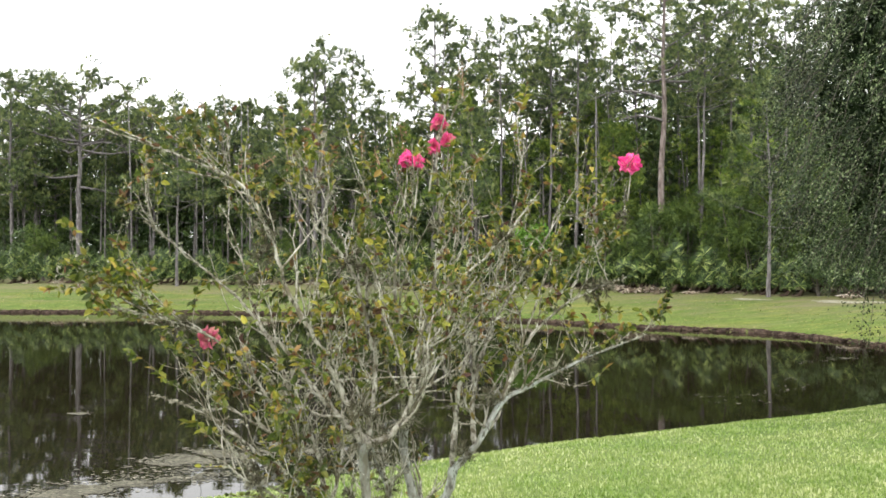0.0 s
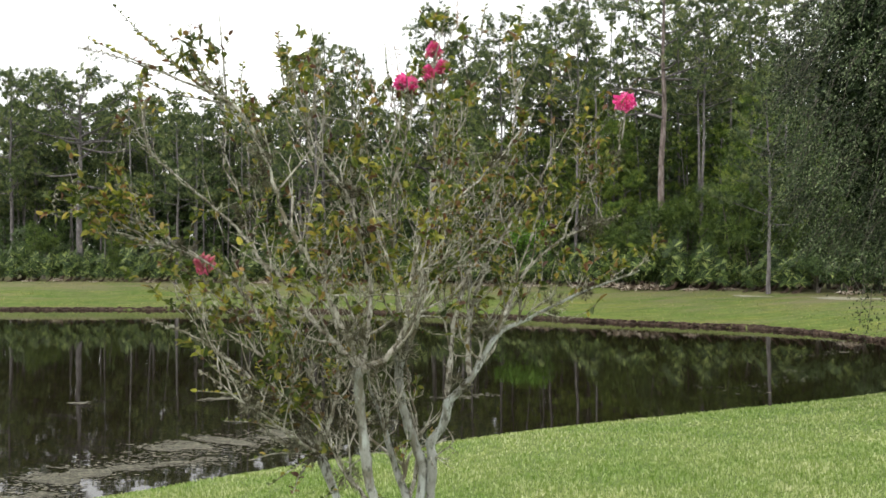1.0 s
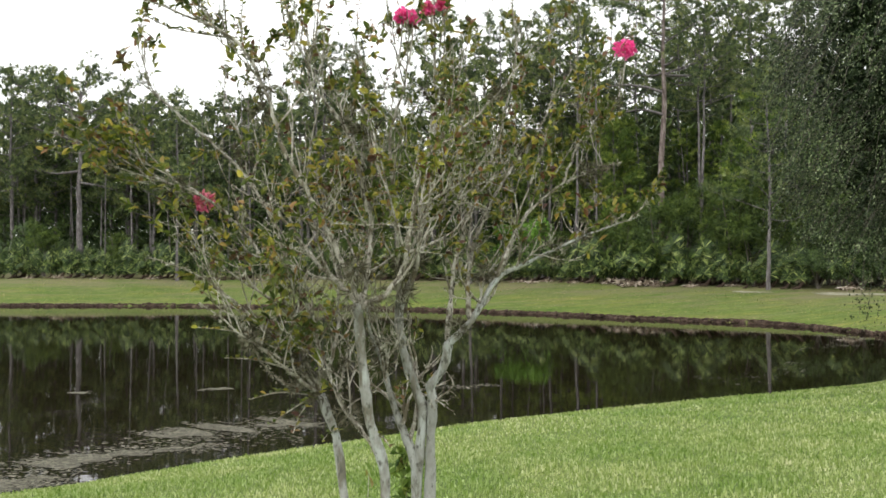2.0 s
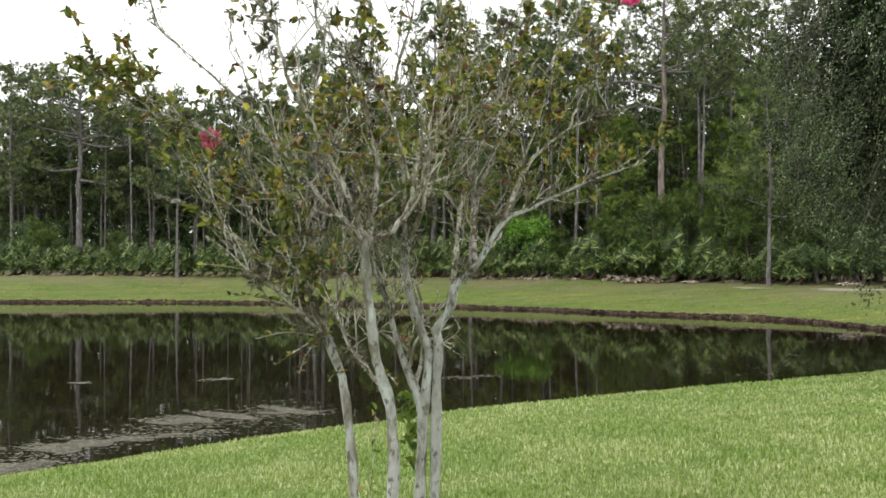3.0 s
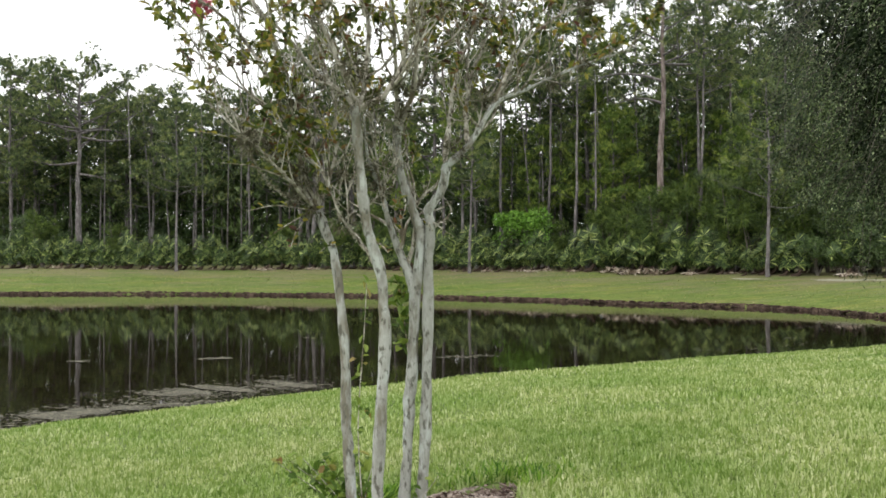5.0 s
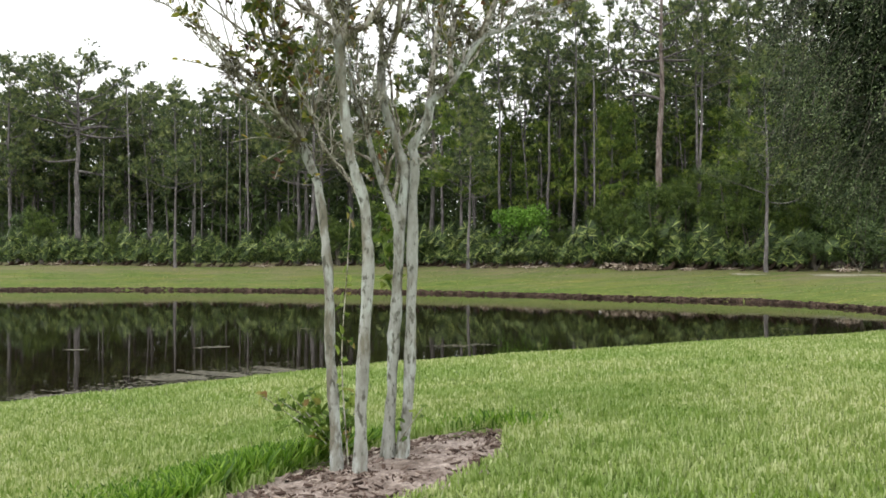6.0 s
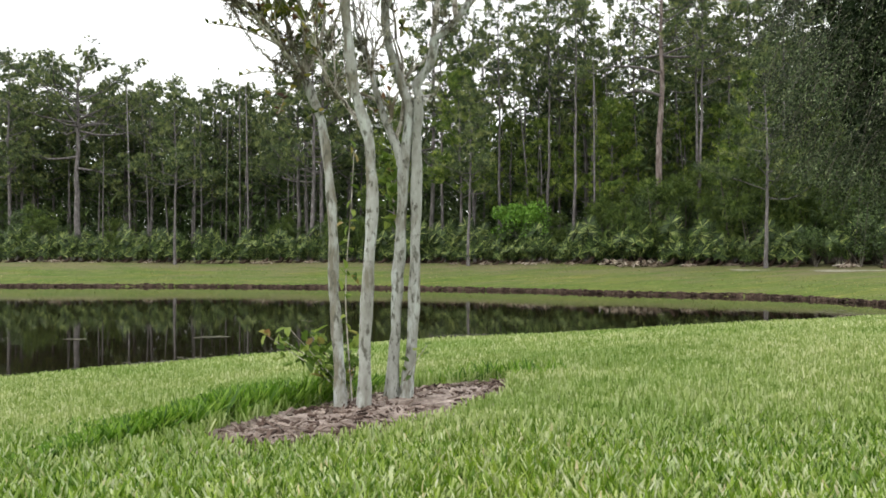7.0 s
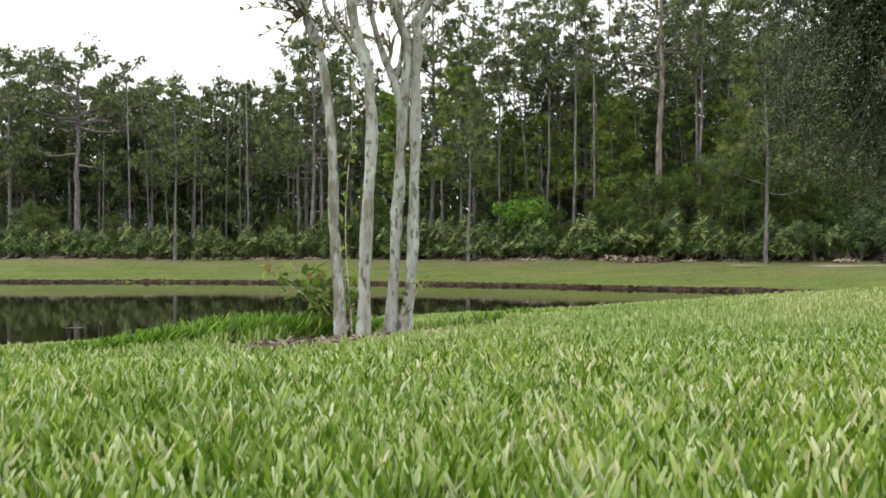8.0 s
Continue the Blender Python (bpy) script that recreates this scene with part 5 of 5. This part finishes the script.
# ------------------------------------------------------------------ mulch bed
def build_bed():
    rng = np.random.default_rng(37)
    xs, ys = np.arange(-1.0, 0.62, 0.02), np.arange(2.0, 3.9, 0.02)
    gx, gy = np.meshgrid(xs, ys)
    dx, dy = gx - BED[0], gy - BED[1]
    a, c = (dx * BED[2] + dy * BED[3]) / BED[4], (-dx * BED[3] + dy * BED[2]) / BED[5]
    rr = a * a + c * c
    z = ground_z(gx, gy) + 0.026 * bed_mask(gx, gy) + 0.012 * np.cos(np.clip(rr, 0, 1.6) * 1.9) + 0.006 * np.sin(gx * 40 + gy * 13) * np.sin(gy * 35 - gx * 9)
    v = np.stack([gx, gy, z], -1).reshape(-1, 3)
    w = len(xs)
    i = (np.arange(len(ys) - 1)[:, None] * w + np.arange(w - 1)[None])[rr[:-1, :-1] < 1.3].reshape(-1, 1)
    root = new("mulch_bed", fast_mesh("mulch_bed", v, i + np.array([[0, 1, w + 1, w]]), SOIL, True))
    tagged(root, "worn bed of grey-brown bark mulch round the stems", "mulch", "", "structure")

    def chip_at():
        while True:
            x, y = rng.uniform(-0.95, 0.5), rng.uniform(2.1, 3.8)
            if bed_mask(x, y) > 0.5 and math.sin(x * 9 + 2.2 * math.sin(y * 7)) * math.sin(y * 8 - x * 3) > rng.uniform(-0.9, 0.35):
                return x, y, float(ground_z(x, y)) + 0.027 + rng.uniform(0, 0.018)

    shapes = []
    for k in range(4):
        b = Build()
        j = rng.uniform(0.75, 1.2, (8, 3))
        cube = np.array([(i, j2, k2) for i in (-1, 1) for j2 in (-1, 1) for k2 in (-1, 1)], float) * j * (0.5, 0.5, 0.5)
        b.add(cube, [(0, 1, 3, 2), (4, 6, 7, 5), (0, 4, 5, 1), (2, 3, 7, 6), (0, 2, 6, 4), (1, 5, 7, 3)])
        shapes.append((b.mesh("bark_chip", CHIP, False), cube))
    rest = Build()
    for k in range(950):
        x, y, z = chip_at()
        m = pose(x, y, z, rng.normal(0, 16), rng.normal(0, 16), rng.uniform(0, 360)) @ Matrix.Diagonal((rng.uniform(0.008, 0.042) * (1.8 if rng.uniform() < 0.10 else 1), rng.uniform(0.004, 0.011), rng.uniform(0.002, 0.006), 1))
        me, cube = shapes[k % 4]
        if k < 290:
            ob = part("bark_chip", me, root)
            ob.matrix_local = m
        else:
            rest.add([tuple(m @ Vector(q)) for q in cube], [(0, 1, 3, 2), (4, 6, 7, 5), (0, 4, 5, 1), (2, 3, 7, 6), (0, 2, 6, 4), (1, 5, 7, 3)])
    for k in range(1600):
        x, y, z = chip_at()
        m = pose(x, y, z - 0.004, rng.normal(0, 25), rng.normal(0, 25), rng.uniform(0, 360)) @ Matrix.Diagonal((rng.uniform(0.005, 0.018), rng.uniform(0.003, 0.007), rng.uniform(0.002, 0.005), 1))
        rest.add([tuple(m @ Vector(q)) for q in shapes[k % 4][1]], [(0, 1, 3, 2), (4, 6, 7, 5), (0, 4, 5, 1), (2, 3, 7, 6), (0, 2, 6, 4), (1, 5, 7, 3)])
    part("bark_litter", rest.mesh("bark_litter", CHIP, False), root, "", "stuff")


# ------------------------------------------------------------------ scum on the pond
def build_scum():
    rng = np.random.default_rng(41)
    verts, faces, c = [], [], 0

    def flakes(line, width, count, smin, smax):
        nonlocal c
        p = smooth_path([(x, y, 0) for x, y in line], 8)
        for _ in range(count):
            s = rng.uniform(0, len(p) - 1.01)
            k = int(s)
            q = p[k] + (p[k + 1] - p[k]) * (s - k)
            x, y = q[0] + rng.normal(0, width * 0.6), q[1] + rng.normal(0, width)
            hole = math.sin(x * 3.1 + 2 * math.sin(y * 2.3)) * math.sin(y * 3.7 + math.sin(x * 1.9))
            hole += 0.7 * math.sin(x * 1.3 - y * 4.1) + 0.4 * math.sin(x * 7 + y * 11)
            if hole < 0.22 and rng.uniform() < 0.93:
                continue
            r = rng.uniform(smin, smax)
            a = np.arange(5) * 2 * np.pi / 5 + rng.uniform(0, 1)
            rad = r * rng.uniform(0.5, 1.3, 5)
            verts.append(np.stack([x + rad * np.cos(a) * 1.6, y + rad * np.sin(a) * 0.9, np.full(5, WATER_Z + 0.003 + rng.uniform(0, 0.008))], 1))
            faces.append(tuple(range(c, c + 5)))
            c += 5

    flakes(((-6.03, 9.9), (-5.22, 11.0), (-4.63, 12.25), (-3.92, 13.2), (-3.12, 13.8), (-2.45, 14.2)), 0.46, 34000, 0.006, 0.030)
    flakes(((-5.0, 17.8), (-4.5, 17.95)), 0.10, 260, 0.010, 0.045)
    flakes(((-7.5, 17.4), (-7.1, 17.5)), 0.05, 70, 0.015, 0.06)
    flakes(((-4.0, 22.2), (-3.3, 22.5)), 0.1, 50, 0.02, 0.07)
    flakes(((-0.2, 18.0), (1.05, 18.4)), 0.16, 160, 0.01, 0.04)
    flakes(((5.9, 19.1), (7.8, 19.9), (9.1, 22.8)), 0.35, 260, 0.01, 0.035)
    flakes(((10.4, 25.0), (12.0, 26.5), (13.4, 27.6)), 0.35, 200, 0.015, 0.05)
    me = bpy.data.meshes.new("pond_scum")
    me.from_pydata(np.concatenate(verts).tolist(), [], faces)
    me.materials.append(SCUM)
    tagged(new("pond_scum", me), "grey-green scum drifting on the dark water", "scum", "", "stuff")


build_ground()
build_bank()
build_sand()
build_bank_grass()
build_pines()
build_far_woods()
build_wood_edge()
build_oak()
crape_myrtle()
build_scum()
build_lawn()
build_bed()
